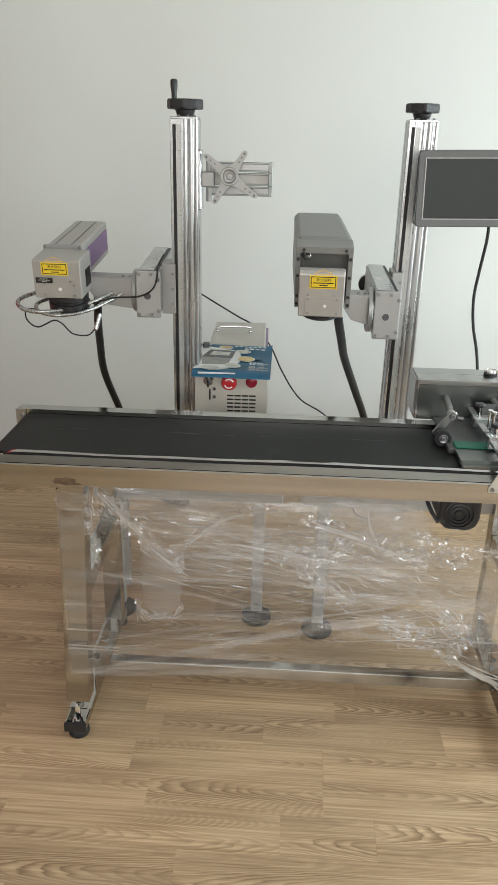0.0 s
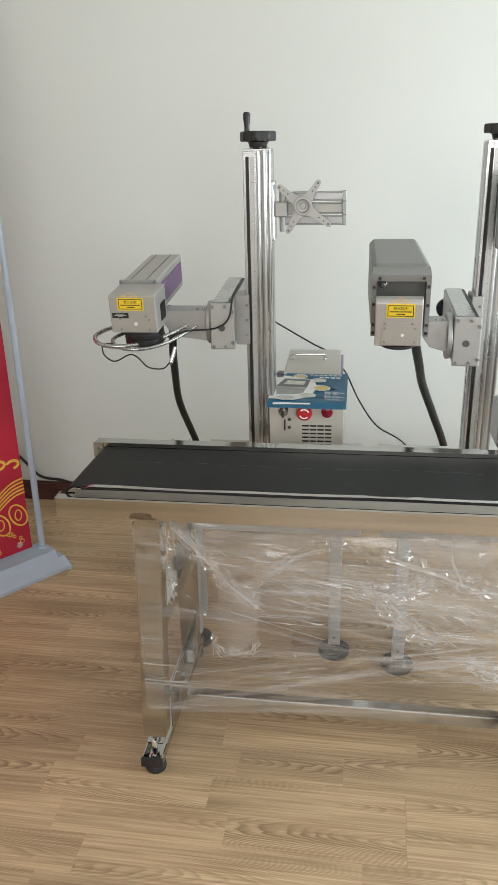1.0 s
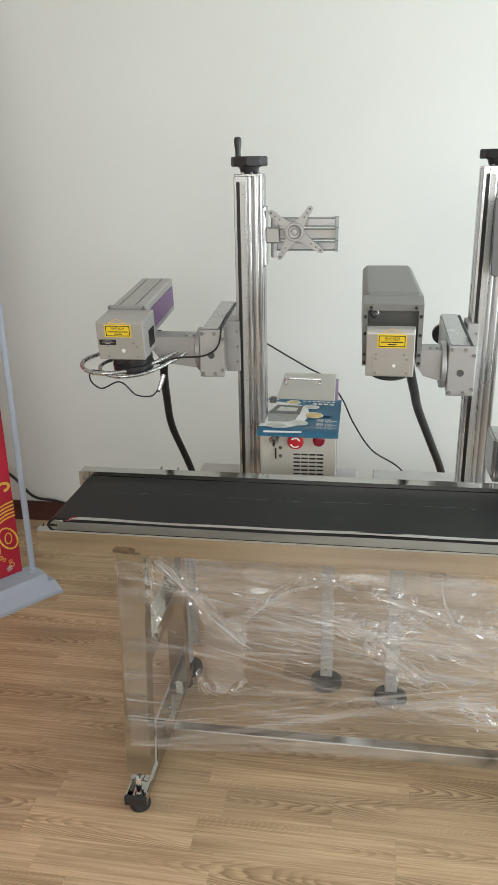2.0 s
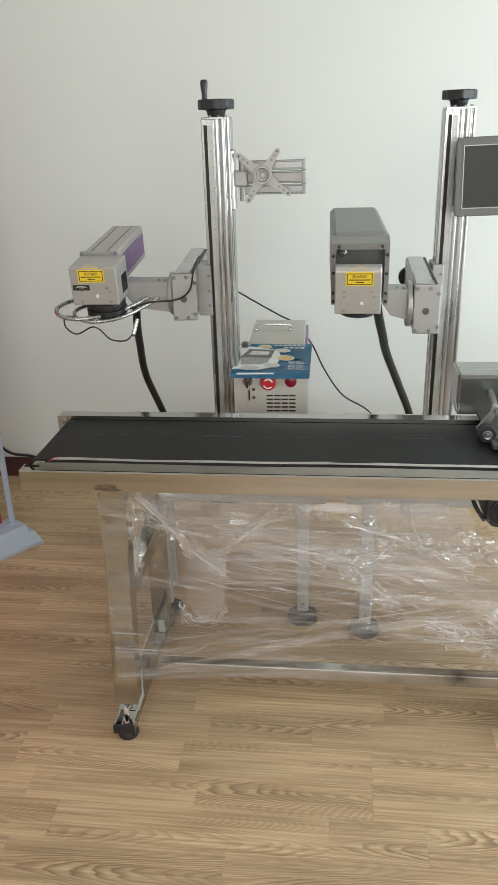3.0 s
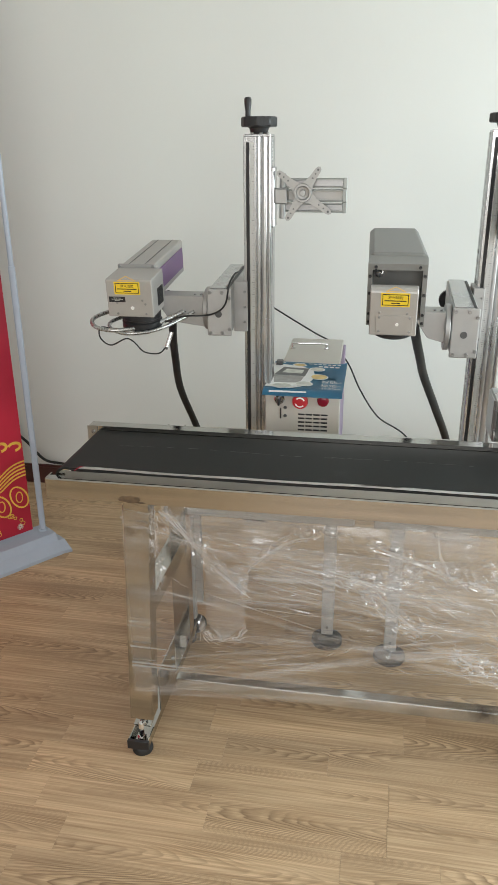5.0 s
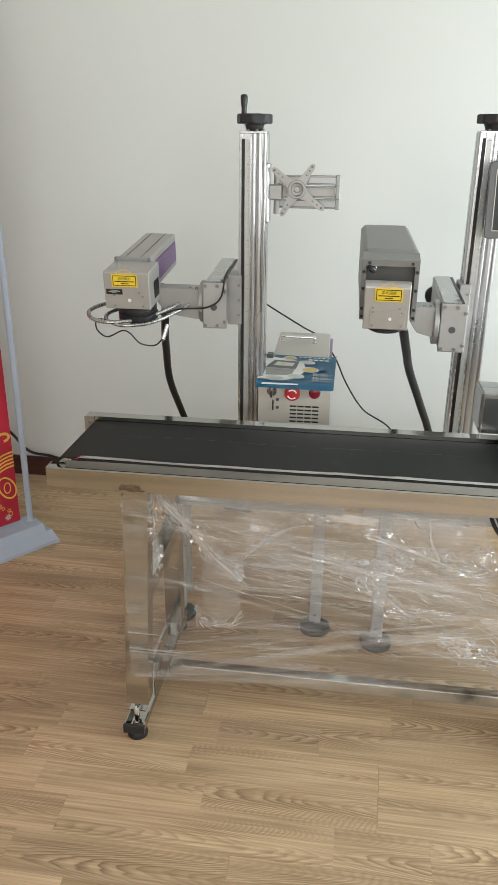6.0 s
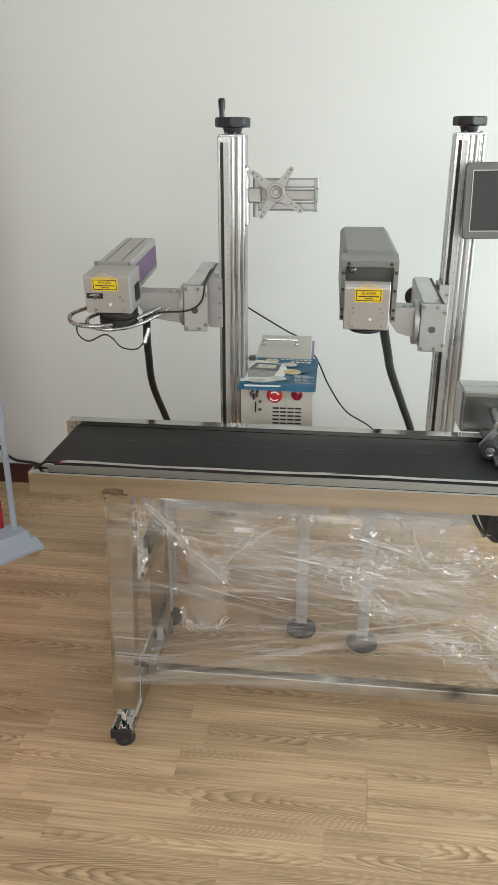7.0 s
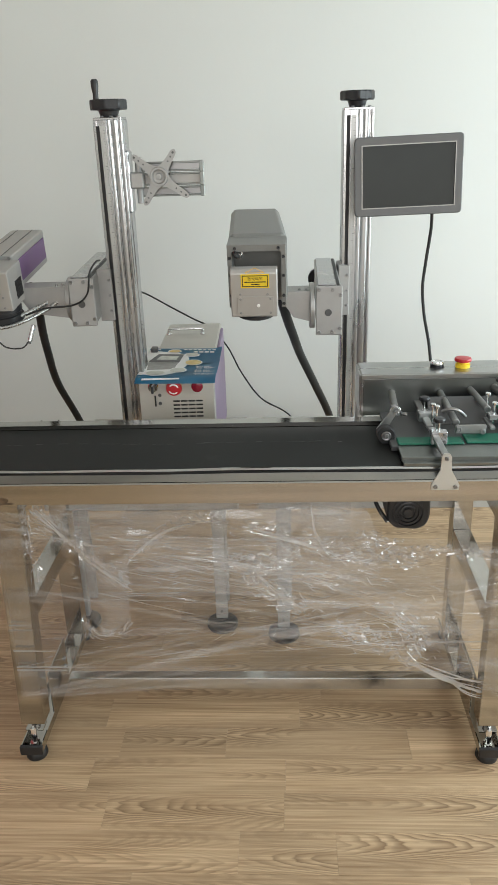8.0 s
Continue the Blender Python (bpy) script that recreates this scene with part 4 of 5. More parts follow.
    part("hinge_pin", rod((-0.186, 1.87, 1.205), (-0.186, 1.87, 1.310), 0.0075), CAST, mount, smooth=True)
    for z, d in ((1.287, 0.0115), (1.231, 0.0115), (1.259, 0.0145)):
        rail = part("mount_rail", merge(box(-0.190, -0.040, 1.870, 1.877, z - d, z - d + 0.0045, 0.0008), box(-0.190, -0.040, 1.870, 1.877, z + d - 0.0045, z + d, 0.0008), box(-0.040, -0.030, 1.868, 1.880, z - d - 0.001, z + d + 0.001, 0.001)), DULL, mount, "slotted slide rail")
        part("rail_web", box(-0.188, -0.041, 1.8775, 1.8795, z - d + 0.0045, z + d - 0.0045, 0), PAINT if d > 0.012 else SCREW, rail)
    bm = bmesh.new()
    cx, cz, yy = -0.134, 1.266, 1.846
    tips = [(-0.192, 1.311), (-0.097, 1.320), (-0.071, 1.222), (-0.170, 1.207)]
    for tx, tz in tips:
        d = Vector((tx - cx, 0, tz - cz))
        ln = d.length
        d.normalize()
        sd = Vector((-d.z, 0, d.x))
        prof = [(0.008, 0.019), (0.027, 0.0105), (0.046, 0.0078), (ln - 0.004, 0.0072), (ln + 0.003, 0.0052), (ln + 0.0065, 0.0)]
        pts = [(a, b) for a, b in prof] + [(a, -b) for a, b in reversed(prof[:-1])]
        lo = [bm.verts.new(Vector((cx, yy, cz)) + d * a + sd * b) for a, b in pts]
        hi = [bm.verts.new(Vector((cx, yy + 0.005, cz)) + d * a + sd * b) for a, b in pts]
        bm.faces.new(lo), bm.faces.new(hi)
        for k in range(len(lo)):
            q = (k + 1) % len(lo)
            bm.faces.new((lo[k], lo[q], hi[q], hi[k]))
    star = part("star_plate", bm, CAST, mount, "four-armed aluminium mounting star")
    part("star_hub", lathe([(0.022, 0), (0.0205, 0.006), (0.0165, 0.006), (0.0135, 0.002), (0.008, 0.001), (0.0065, 0.007), (0, 0.008)], along((cx, yy, cz), (cx, yy - 1, cz)), 32), CAST, star, smooth=True)
    for tx, tz in tips:
        for k in (0.62, 0.80, 0.97):
            q = Vector((cx + (tx - cx) * k, yy, cz + (tz - cz) * k))
            part("hole", cyl(0.0028 if k > 0.9 else 0.002, 0.0006, along(q, q + Vector((0, -1, 0))), 0.0001, 10), DARKGREY, star)
    part("tilt_joint", rod((cx, yy + 0.004, cz), (cx, 1.873, cz), 0.013), CAST, mount, smooth=True)
    return s


def marker_large():
    s = thing("laser_marker", (0.35, 2.065, 0.470), "laser marker on an aluminium column with a large grey head", "laser marker", "laser markers")
    x0, x1, y0, y1 = 0.3133, 0.3895, 2.03, 2.105
    part("foot_plate", box(x0 - 0.02, x1 + 0.02, y0 - 0.02, y1 + 0.03, 0.470, 0.482, 0.002), ALU, s)
    column(s, x0, x1, y0, y1, 0.482, 1.400)
    handwheel(s, 0.3486, 2.062, 1.4045)
    carriage(s, 0.304, 0.334, 2.017, 0.885, 1.020)
    slider(s, 0.233, 0.297, 1.767, 2.18, 0.894, 1.014, -1.6)
    flange(s, 0.2315, 1.818, 0.958, 0.056, 0.150, 0.925, 1.000)
    m = Matrix.Translation((0.094, 1.570, 1.047)) @ pose(0, 0, 0, 7.8, 0, -1.5)
    # tapered housing with a recessed front
    bm = bmesh.new()
    rows = [(0.132, -0.061, 0.066, -0.070, 0.078), (0.140, -0.063, 0.068, -0.072, 0.083), (0.37, -0.075, 0.045, -0.066, 0.083)]
    rings = []
    for y, xa, xb, za, zb in rows:
        r = 0.010
        rings.append([bm.verts.new((x, y, z)) for x, z in ((xa + r, za), (xb - r, za), (xb, za + r), (xb, zb - r), (xb - r, zb), (xa + r, zb), (xa, zb - r), (xa, za + r))])
    for a, b in zip(rings, rings[1:]):
        for k in range(8):
            bm.faces.new((a[k], a[(k + 1) % 8], b[(k + 1) % 8], b[k]))
    bm.faces.new(rings[0]), bm.faces.new(rings[-1])
    bmesh.ops.bevel(bm, geom=bm.edges[:], offset=0.002, segments=1, affect="EDGES", profile=0.5)
    bmesh.ops.transform(bm, matrix=m, verts=bm.verts)
    head = part("laser_head", bm, GREYHEAD, s, "large grey painted laser housing")
    # raised rim round the front recess
    bm = bmesh.new()
    add = lambda a, b, c, d: add_box(bm, a, b, 0.066, 0.1325, c, d)
    add(-0.061, -0.051, -0.062, 0.078); add(0.056, 0.066, -0.062, 0.078); add(-0.051, 0.056, 0.064, 0.078)
    bmesh.ops.transform(bm, matrix=m, verts=bm.verts)
    rim = part("front_rim", bm, GREYHEAD, head, "raised front rim with black screws")
    for x, z in ((-0.044, 0.071), (0.050, 0.071), (-0.056, 0.050), (0.061, 0.052), (-0.056, 0.012), (0.061, 0.010), (-0.056, -0.035), (0.061, -0.035), (-0.056, -0.054), (0.061, -0.054)):
        bolt(m @ Vector((x, 0.066, z)), 0.0036, (0, -1, 0), rim, BLACK)
    part("cable_gland", lathe([(0.0095, 0), (0.0095, 0.050), (0.0075, 0.051), (0.0065, 0.062), (0, 0.063)], along(m @ Vector((-0.0355, 0.131, 0.0545)), m @ Vector((-0.040, -0.2, 0.045))), 12), CHROME, head, smooth=True)
    part("gland_cable", tube([m @ Vector(q) for q in ((-0.037, 0.070, 0.053), (-0.039, 0.056, 0.056), (-0.041, 0.052, 0.060), (-0.044, 0.068, 0.0615))], 0.0045), RUBBER, head, smooth=True)
    g = [(0.0, -0.060), (0.0, 0.036), (0.006, 0.044), (0.028, 0.044), (0.028, -0.060)]
    blk = extrude_xy(g, -0.051, 0.049, m @ Matrix(((0, 0, 1, 0), (1, 0, 0, 0), (0, 1, 0, 0), (0, 0, 0, 1))), 0.002)
    galvo = part("scan_block", blk, PAINT, s, "silver galvo scanner block")
    part("neck", box(-0.044, 0.042, 0.0275, 0.133, -0.056, 0.008, 0.002, m), GREYHEAD, galvo)
    warning_label(galvo, m @ Matrix.Translation((0.002, -0.0003, 0.020)), 0.060, 0.030)
    part("cover_plate", box(-0.037, 0.041, -0.0012, 0.0002, -0.057, -0.014, 0.0005, m), PAINT, galvo, "screwed cover plate")
    part("red_dot_port", cyl(0.0035, 0.001, along(m @ Vector((0.008, -0.0012, -0.034)), m @ Vector((0.008, -1, -0.034)))), WHITE, galvo)
    for x, z in ((-0.030, -0.009), (0.028, -0.009), (-0.030, -0.019), (0.034, -0.019), (-0.030, -0.050), (0.034, -0.050)):
        bolt(m @ Vector((x, -0.0012 if z < -0.014 else 0.0, z)), 0.0026, (0, -1, 0), galvo, h=0.0014)
    part("lens", lathe([(0.040, 0.0), (0.044, -0.002), (0.044, -0.008), (0.040, -0.011), (0.034, -0.008), (0, -0.008)], m @ Matrix.Translation((0.000, 0.045, -0.060)), 36), BLACK, galvo, "black scan lens ring", smooth=True)
    # screen arm behind the monitor
    part("screen_arm", box(0.3895, 0.47, 1.99, 2.05, 1.236, 1.268, 0.002), ALU, s)
    return s


marker_small()
marker_large()


def monitor():
    m = Matrix.Translation((0.464, 1.93, 1.2465)) @ pose(0, 0, 0, -3, -1.3, -1) @ Matrix.Scale(1.068, 4)
    t = thing("monitor", (0.461, 1.945, 1.16), "small switched-off grey industrial touch monitor on a bracket", "monitor")
    bm = box(-0.119, 0.119, 0.0012, 0.022, -0.083, 0.083, 0.004, m, 2)
    part("back_shell", bm, BEZEL, t)
    w, h, a, b = 0.122, 0.086, 0.104, 0.067
    # bezel: a frame with rounded outer corners
    bm = bmesh.new()
    r, rings = 0.0085, []
    outer = [(sx * (w - r) + r * math.cos(q), sz * (h - r) + r * math.sin(q)) for sx, sz, q0 in ((1, 1, 0), (-1, 1, 90), (-1, -1, 180), (1, -1, 270)) for q in np.radians((q0, q0 + 30, q0 + 60, q0 + 90))]
    inner = [(sx * a, sz * b) for sx, sz in ((1, 1), (-1, 1), (-1, -1), (1, -1)) for _ in range(4)]
    for ring, y in ((inner, 0.001), (inner, -0.0045), ([(0.985 * x, 0.98 * z) for x, z in outer], -0.005), (outer, -0.003), (outer, 0.001)):
        rings.append([bm.verts.new((x, y, z)) for x, z in ring])
    for p, q in zip(rings, rings[1:] + rings[:1]):
        for k in range(16):
            j = (k + 1) % 16
            bm.faces.new((p[k], p[j], q[j], q[k]))
    bmesh.ops.remove_doubles(bm, verts=bm.verts, dist=0.0001)
    bmesh.ops.transform(bm, matrix=m, verts=bm.verts)
    part("bezel", bm, BEZEL, t, "dark grey bezel")
    bm = bmesh.new()
    for x0, x1, z0, z1 in ((-a - 0.002, a + 0.002, b, b + 0.002), (-a - 0.002, a + 0.002, -b - 0.002, -b), (-a - 0.002, -a, -b, b), (a, a + 0.002, -b, b)):
        add_box(bm, x0, x1, -0.0062, -0.0045, z0, z1)
    bmesh.ops.transform(bm, matrix=m, verts=bm.verts)
    part("inner_trim", bm, PAINT, t, "light inner trim line")
    part("screen", box(-a + 0.0001, a - 0.0001, -0.0015, 0.0, -b + 0.0001, b - 0.0001, 0, m), SCREEN, t, "dark glossy screen")
    part("mount_neck", merge(rod(m @ Vector((-0.03, 0.022, 0)), (0.44, 1.992, 1.252), 0.016)), CAST, t, smooth=True)
    return t


monitor()


# ---- laser cabinet and the leaflet on it ----
def cabinet():
    c = thing("laser_cabinet", (-0.125, 2.05, 0.470), "light metal laser power cabinet with key switch and stop button", "cabinet")
    x0, x1, y0, y1, z0, z1 = -0.2005, -0.022, 1.782, 2.37, 0.472, 0.785
    body = part("body", box(x0, x1 - 0.012, y0 + 0.004, y1, z0, z1, 0.003), CABINET, c, "light beige sheet metal body")
    part("front_panel", box(-0.2145, x1 - 0.002, y0 - 0.002, y0 + 0.0035, z0, z1 - 0.002, 0.001), CABINET, c, "front panel")
    part("side_panel", box(x1 - 0.012, x1 - 0.004, y0 + 0.03, y1 - 0.02, z0 + 0.01, z1 - 0.012, 0.001), mat("pale_purple_panel", (0.27, 0.19, 0.31), 0.4, 0.2, var=0.08), c, "purple side panel")
    part("side_edge", box(x1 - 0.012, x1 - 0.001, y0 + 0.004, y0 + 0.029, z0, z1 - 0.001, 0.001), PAINT, c)
    part("corner_clip", box(-0.2145, -0.196, 2.02, 2.045, z1, z1 + 0.016, 0.002), DARKGREY, c)
    h = part("handle", tube([(-0.187, 2.234, z1), (-0.187, 2.234, z1 + 0.012), (-0.182, 2.234, z1 + 0.0165), (-0.135, 2.234, z1 + 0.017), (-0.088, 2.234, z1 + 0.0165), (-0.083, 2.234, z1 + 0.012), (-0.083, 2.234, z1)], 0.0042, 6), CHROME, c, "chrome bow handle on top", smooth=True)
    for x in (-0.187, -0.083):
        part("handle_foot", cyl(0.008, 0.004, Matrix.Translation((x, 2.234, z1))), CHROME, h, smooth=True)
    yf = y0 - 0.002
    at = lambda x, z: along((x, yf, z), (x, yf - 1, z))
    k = part("key_switch", lathe([(0.0135, 0), (0.0135, 0.004), (0.0115, 0.006), (0.0115, 0.010), (0, 0.010)], at(-0.178, 0.767)), CHROME, c, "chrome key switch", smooth=True)
    part("key_bow", box(-0.181, -0.175, yf - 0.026, yf - 0.010, 0.755, 0.775, 0.002), BLACK, k)
    part("key_ring_blade", box(-0.1765, -0.1725, yf - 0.006, yf - 0.0025, 0.715, 0.744, 0.001), SLOT, k)
    e = part("emergency_stop", lathe([(0.018, 0), (0.018, 0.005), (0.012, 0.006), (0.012, 0.013)], at(-0.1235, 0.768)), YELLOW, c, smooth=True)
    part("mushroom_cap", lathe([(0.013, 0.0132), (0.0195, 0.015), (0.0205, 0.020), (0.018, 0.0255), (0.008, 0.0275), (0, 0.028)], at(-0.1235, 0.768)), RED, e, "red mushroom head", smooth=True)
    bm = bmesh.new()
    for a0 in (20, 200):
        for q in range(9):
            a, b = radians(a0 + q * 13), radians(a0 + q * 13 + 13.2)
            vs = [bm.verts.new((r * math.cos(g), r * math.sin(g), 0.0284 - (0.0004 if r > 0.012 else 0.0))) for r, g in ((0.010, a), (0.0135, a), (0.0135, b), (0.010, b))]
            bm.faces.new(vs)
    bmesh.ops.transform(bm, matrix=at(-0.1235, 0.768), verts=bm.verts)
    part("arrow_mark", bm, WHITE, e)
    i = part("push_button", lathe([(0.0155, 0), (0.0155, 0.003), (0.013, 0.004)], at(-0.066, 0.767)), CHROME, c, smooth=True)
    part("button_cap", lathe([(0.0145, 0.0041), (0.0145, 0.009), (0.012, 0.011), (0, 0.0113)], at(-0.066, 0.767)), DKRED, i, "dark red button cap", smooth=True)
    for z in (0.744, 0.722):
        part("small_port", lathe([(0.0045, 0), (0.0045, 0.002), (0.003, 0.0025), (0.003, 0.001), (0, 0.001)], at(-0.163, z), 12), DARKGREY, c)
    for r in range(7):
        for q in range(4):
            x = -0.130 + q * 0.0195
            z = 0.729 - r * 0.0105
            part("vent_slit", extrude_xy([(x, z), (x + 0.0165, z), (x + 0.0180, z - 0.0022), (x + 0.0165, z - 0.0044), (x + 0.001, z - 0.0044), (x, z - 0.0022)], yf - 0.0003, yf + 0.001,
                                         Matrix(((1, 0, 0, 0), (0, 0, 1, 0), (0, 1, 0, 0), (0, 0, 0, 1)))), SLOT, c)
    part("rubber_foot", box(x0 + 0.01, x0 + 0.03, y0 + 0.03, y0 + 0.05, 0.4695, z0 + 0.0005, 0), RUBBER, c)
    c.rotation_euler[2] = radians(1.4)
    c.location.x -= 0.006
    return c


cabinet()


def leaflet():
    t = thing("leaflet", (-0.12, 1.90, 0.7865), "blue and white printed product leaflet lying on the cabinet", "leaflet")
    W, L = 0.203, 0.312

    def on(u, v, lift=0.0):
        """u across 0..1, v from the front edge 0..1; the sheet overhangs the front and curls a little."""
        x = -0.2215 + u * W + (1 - v) * 0.002 - v * 0.006 + u * v * 0.006
        y = 1.748 + v * L + u * -0.006 - u * v * 0.022
        z = 0.7870 + 0.006 * math.exp(-((v - 0.12) / 0.12) ** 2) - 0.004 * max(0, 0.13 - v) / 0.13 + 0.007 * max(0, v - 0.6) ** 2 * 6 * (0.4 + 0.6 * u) + 0.012 * max(0, u - 0.9) * 4 * (0.2 + v)
        return Vector((x, y, z + lift))

    def sheet(pts, lift):
        bm = bmesh.new()
        c = bm.verts.new(on(sum(p[0] for p in pts) / len(pts), sum(p[1] for p in pts) / len(pts), lift))
        vs = [bm.verts.new(on(u, v, lift)) for u, v in pts]
        for k in range(len(vs)):
            bm.faces.new((c, vs[k], vs[(k + 1) % len(vs)]))
        return bm

    def grid(u0, u1, v0, v1, lift, thick=0.0):
        bm = bmesh.new()
        nu, nv = 16, 24
        g = [[bm.verts.new(on(u0 + (u1 - u0) * i / nu, v0 + (v1 - v0) * j / nv, lift)) for j in range(nv + 1)] for i in range(nu + 1)]
        for i in range(nu):
            for j in range(nv):
                bm.faces.new((g[i][j], g[i + 1][j], g[i + 1][j + 1], g[i][j + 1]))
        if thick:
            bmesh.ops.solidify(bm, geom=bm.faces[:], thickness=thick)
        return bm

    def ell(cu, cv, ru, rv, n=24):
        return [(cu + ru * math.cos(2 * math.pi * k / n), cv + rv * math.sin(2 * math.pi * k / n)) for k in range(n)]

    paper = part("paper", grid(0, 1, 0, 1, 0.0, 0.0004), BLUE, t, "glossy blue paper", smooth=True)
    # white field: a wavy blob on one half
    bm = bmesh.new()
    rows = 20
    lo = lambda u: np.interp(u, [0, 0.1, 0.2, 0.35, 0.47, 0.56, 0.6], [0.16, 0.17, 0.12, 0.14, 0.25, 0.42, 0.56])
    hi = lambda u: np.interp(u, [0, 0.06, 0.2, 0.36, 0.5, 0.58, 0.6], [0.94, 0.93, 0.90, 0.88, 0.83, 0.74, 0.62])
    g = []
    for i in range(rows + 1):
        u = 0.003 + 0.595 * i / rows
        g.append([bm.verts.new(on(u, lo(u) + (hi(u) - lo(u)) * j / 12, 0.0009)) for j in range(13)])
    for i in range(rows):
        for j in range(12):
            bm.faces.new((g[i][j], g[i + 1][j], g[i + 1][j + 1], g[i][j + 1]))
    part("white_field", bm, WHITE, paper, smooth=True)
    part("picture_top", sheet([(0.05, 0.57), (0.15, 0.82), (0.50, 0.82), (0.47, 0.57)], 0.0016), DARKGREY, paper)
    part("picture_glass", sheet([(0.15, 0.65), (0.20, 0.77), (0.44, 0.76), (0.42, 0.65)], 0.0020), PALE, paper)
    part("picture_body", sheet([(0.06, 0.565), (0.46, 0.565), (0.43, 0.37), (0.09, 0.34)], 0.0016), mat("photo_grey", (0.28, 0.27, 0.25), 0.4, var=0.3, scale=40), paper)
    for (cu, cv, ru, rv, mt) in ((0.66, 0.57, 0.105, 0.075, GOLDP), (0.49, 0.33, 0.10, 0.07, PALE), (0.61, 0.80, 0.09, 0.045, PALE), (0.36, 0.90, 0.08, 0.035, GOLDP), (0.22, 0.22, 0.12, 0.09, PALE)):
        part("picture_oval", sheet(ell(cu, cv, ru + 0.015, rv + 0.012), 0.0022), WHITE, paper)
        part("picture_oval", sheet(ell(cu, cv, ru, rv), 0.0026), mt, paper)
    part("white_bar", sheet([(0.08, 0.045), (0.55, 0.06), (0.55, 0.085), (0.08, 0.075)], 0.0012), WHITE, paper)
    for a, b, w, h in (
                 [(0.48 + k * 0.065, 0.945, 0.045, 0.022) for k in range(7)] + [(0.62 + k * 0.075, 0.88, 0.055, 0.034) for k in range(4)] + [(0.05, 0.955, 0.10, 0.02), (0.30, 0.95, 0.12, 0.012)]):
        part("title_bar", sheet([(a, b), (a + w, b), (a + w, b + h), (a, b + h)], 0.0012), WHITE, paper)
    for body, v in (("智能", 0.40), ("稳定", 0.28), ("节约", 0.16)):
        me = text_mesh(body, 0.030)
        bm = bmesh.new()
        bm.from_mesh(me)
        bpy.data.meshes.remove(me)
        for vert in bm.verts:
            vert.co = on(0.70 + vert.co.x / W * 0.72, v + vert.co.y / L * 1.0, 0.0014)
        part("printed_word", bm, WHITE, paper)
        part("printed_bar", sheet([(0.885, v + 0.012), (0.965, v + 0.012), (0.965, v + 0.024), (0.885, v + 0.024)], 0.0014), WHITE, paper)
    return t


leaflet()


# ---- cables ----
def cable(name, pts, r, material, label, steps=12, ripple=0.0):
    ob = part(name, tube(pts, r, steps, 10, ripple), material, None, smooth=True)
    return tagged(ob, label, "cable")


cable("power_cable", [(-0.49, 1.88, 1.010), (-0.501, 1.95, 0.955), (-0.525, 2.03, 0.86), (-0.541, 2.10, 0.776), (-0.562, 2.22, 0.640), (-0.552, 2.36, 0.468), (-0.50, 2.46, 0.22), (-0.44, 2.52, 0.05), (-0.34, 2.56, 0.011)], 0.0115, RUBBER, "thick black hose hanging from the small laser head")
cable("power_cable", [(0.145, 1.90, 0.985), (0.163, 2.00, 0.891), (0.185, 2.12, 0.80), (0.209, 2.25, 0.705), (0.262, 2.38, 0.56), (0.32, 2.50, 0.397), (0.36, 2.58, 0.2), (0.42, 2.60, 0.05), (0.52, 2.58, 0.012)], 0.0130, RUBBER, "thick black hose hanging from the large laser head")
cable("thin_cable", [(-0.30, 2.30, 0.905), (-0.288, 2.38, 0.885), (-0.208, 2.38, 0.839), (-0.14, 2.38, 0.800), (-0.083, 2.38, 0.768), (-0.03, 2.40, 0.695), (0.013, 2.40, 0.606), (0.077, 2.40, 0.514), (0.183, 2.40, 0.438), (0.26, 2.42, 0.25), (0.30, 2.46, 0.06), (0.36, 2.5, 0.0025)], 0.0027, RUBBER, "thin black wire looping behind the cabinet")
cable("monitor_cable", [(0.5306, 1.955, 1.1851), (0.5337, 1.965, 1.1539), (0.5357, 1.975, 1.1123), (0.5291, 1.985, 1.0266), (0.5248, 1.985, 0.9622), (0.5334, 1.985, 0.8872), (0.5436, 1.93, 0.8005), (0.56, 1.9, 0.62), (0.57, 1.92, 0.5), (0.6, 1.98, 0.4745)], 0.0042, RUBBER, "black cable hanging down from the monitor")
cable("armoured_hose", [(-0.392, 1.765, 1.005), (-0.43, 1.74, 0.985), (-0.49, 1.69, 0.966), (-0.56, 1.65, 0.962), (-0.61, 1.655, 0.968), (-0.628, 1.69, 0.980), (-0.60, 1.73, 0.990), (-0.55, 1.77, 0.992)], 0.0048, HOSE, "shiny metal sensor hose looped round the lens", 26, 0.10)
cable("armoured_hose", [(-0.370, 1.765, 1.005), (-0.41, 1.735, 0.980), (-0.47, 1.68, 0.958), (-0.53, 1.65, 0.955), (-0.575, 1.665, 0.962), (-0.58, 1.69, 0.975), (-0.54, 1.74, 0.985)], 0.0042, HOSE, "second shiny metal sensor hose under the head", 26, 0.10)
cable("thin_cable", [(-0.57, 1.665, 0.963), (-0.600, 1.66, 0.965), (-0.602, 1.66, 0.94), (-0.575, 1.655, 0.924), (-0.535, 1.65, 0.942), (-0.515, 1.65, 0.936), (-0.49, 1.65, 0.912), (-0.455, 1.655, 0.908), (-0.436, 1.66, 0.925)], 0.0018, RUBBER, "thin black sensor lead with a drooping loop")
cable("thin_cable", [(-0.45, 1.70, 0.975), (-0.40, 1.702, 0.990), (-0.335, 1.702, 0.996), (-0.300, 1.700, 1.02), (-0.288, 1.70, 1.07), (-0.286, 1.76, 1.085), (-0.289, 1.815, 1.08)], 0.0022, RUBBER, "thin black wire running across the slide end")
probe = thing("sensor_probe", (-0.432, 1.665, 0.92), "small chrome sensor tip hanging on its hose", "sensor")
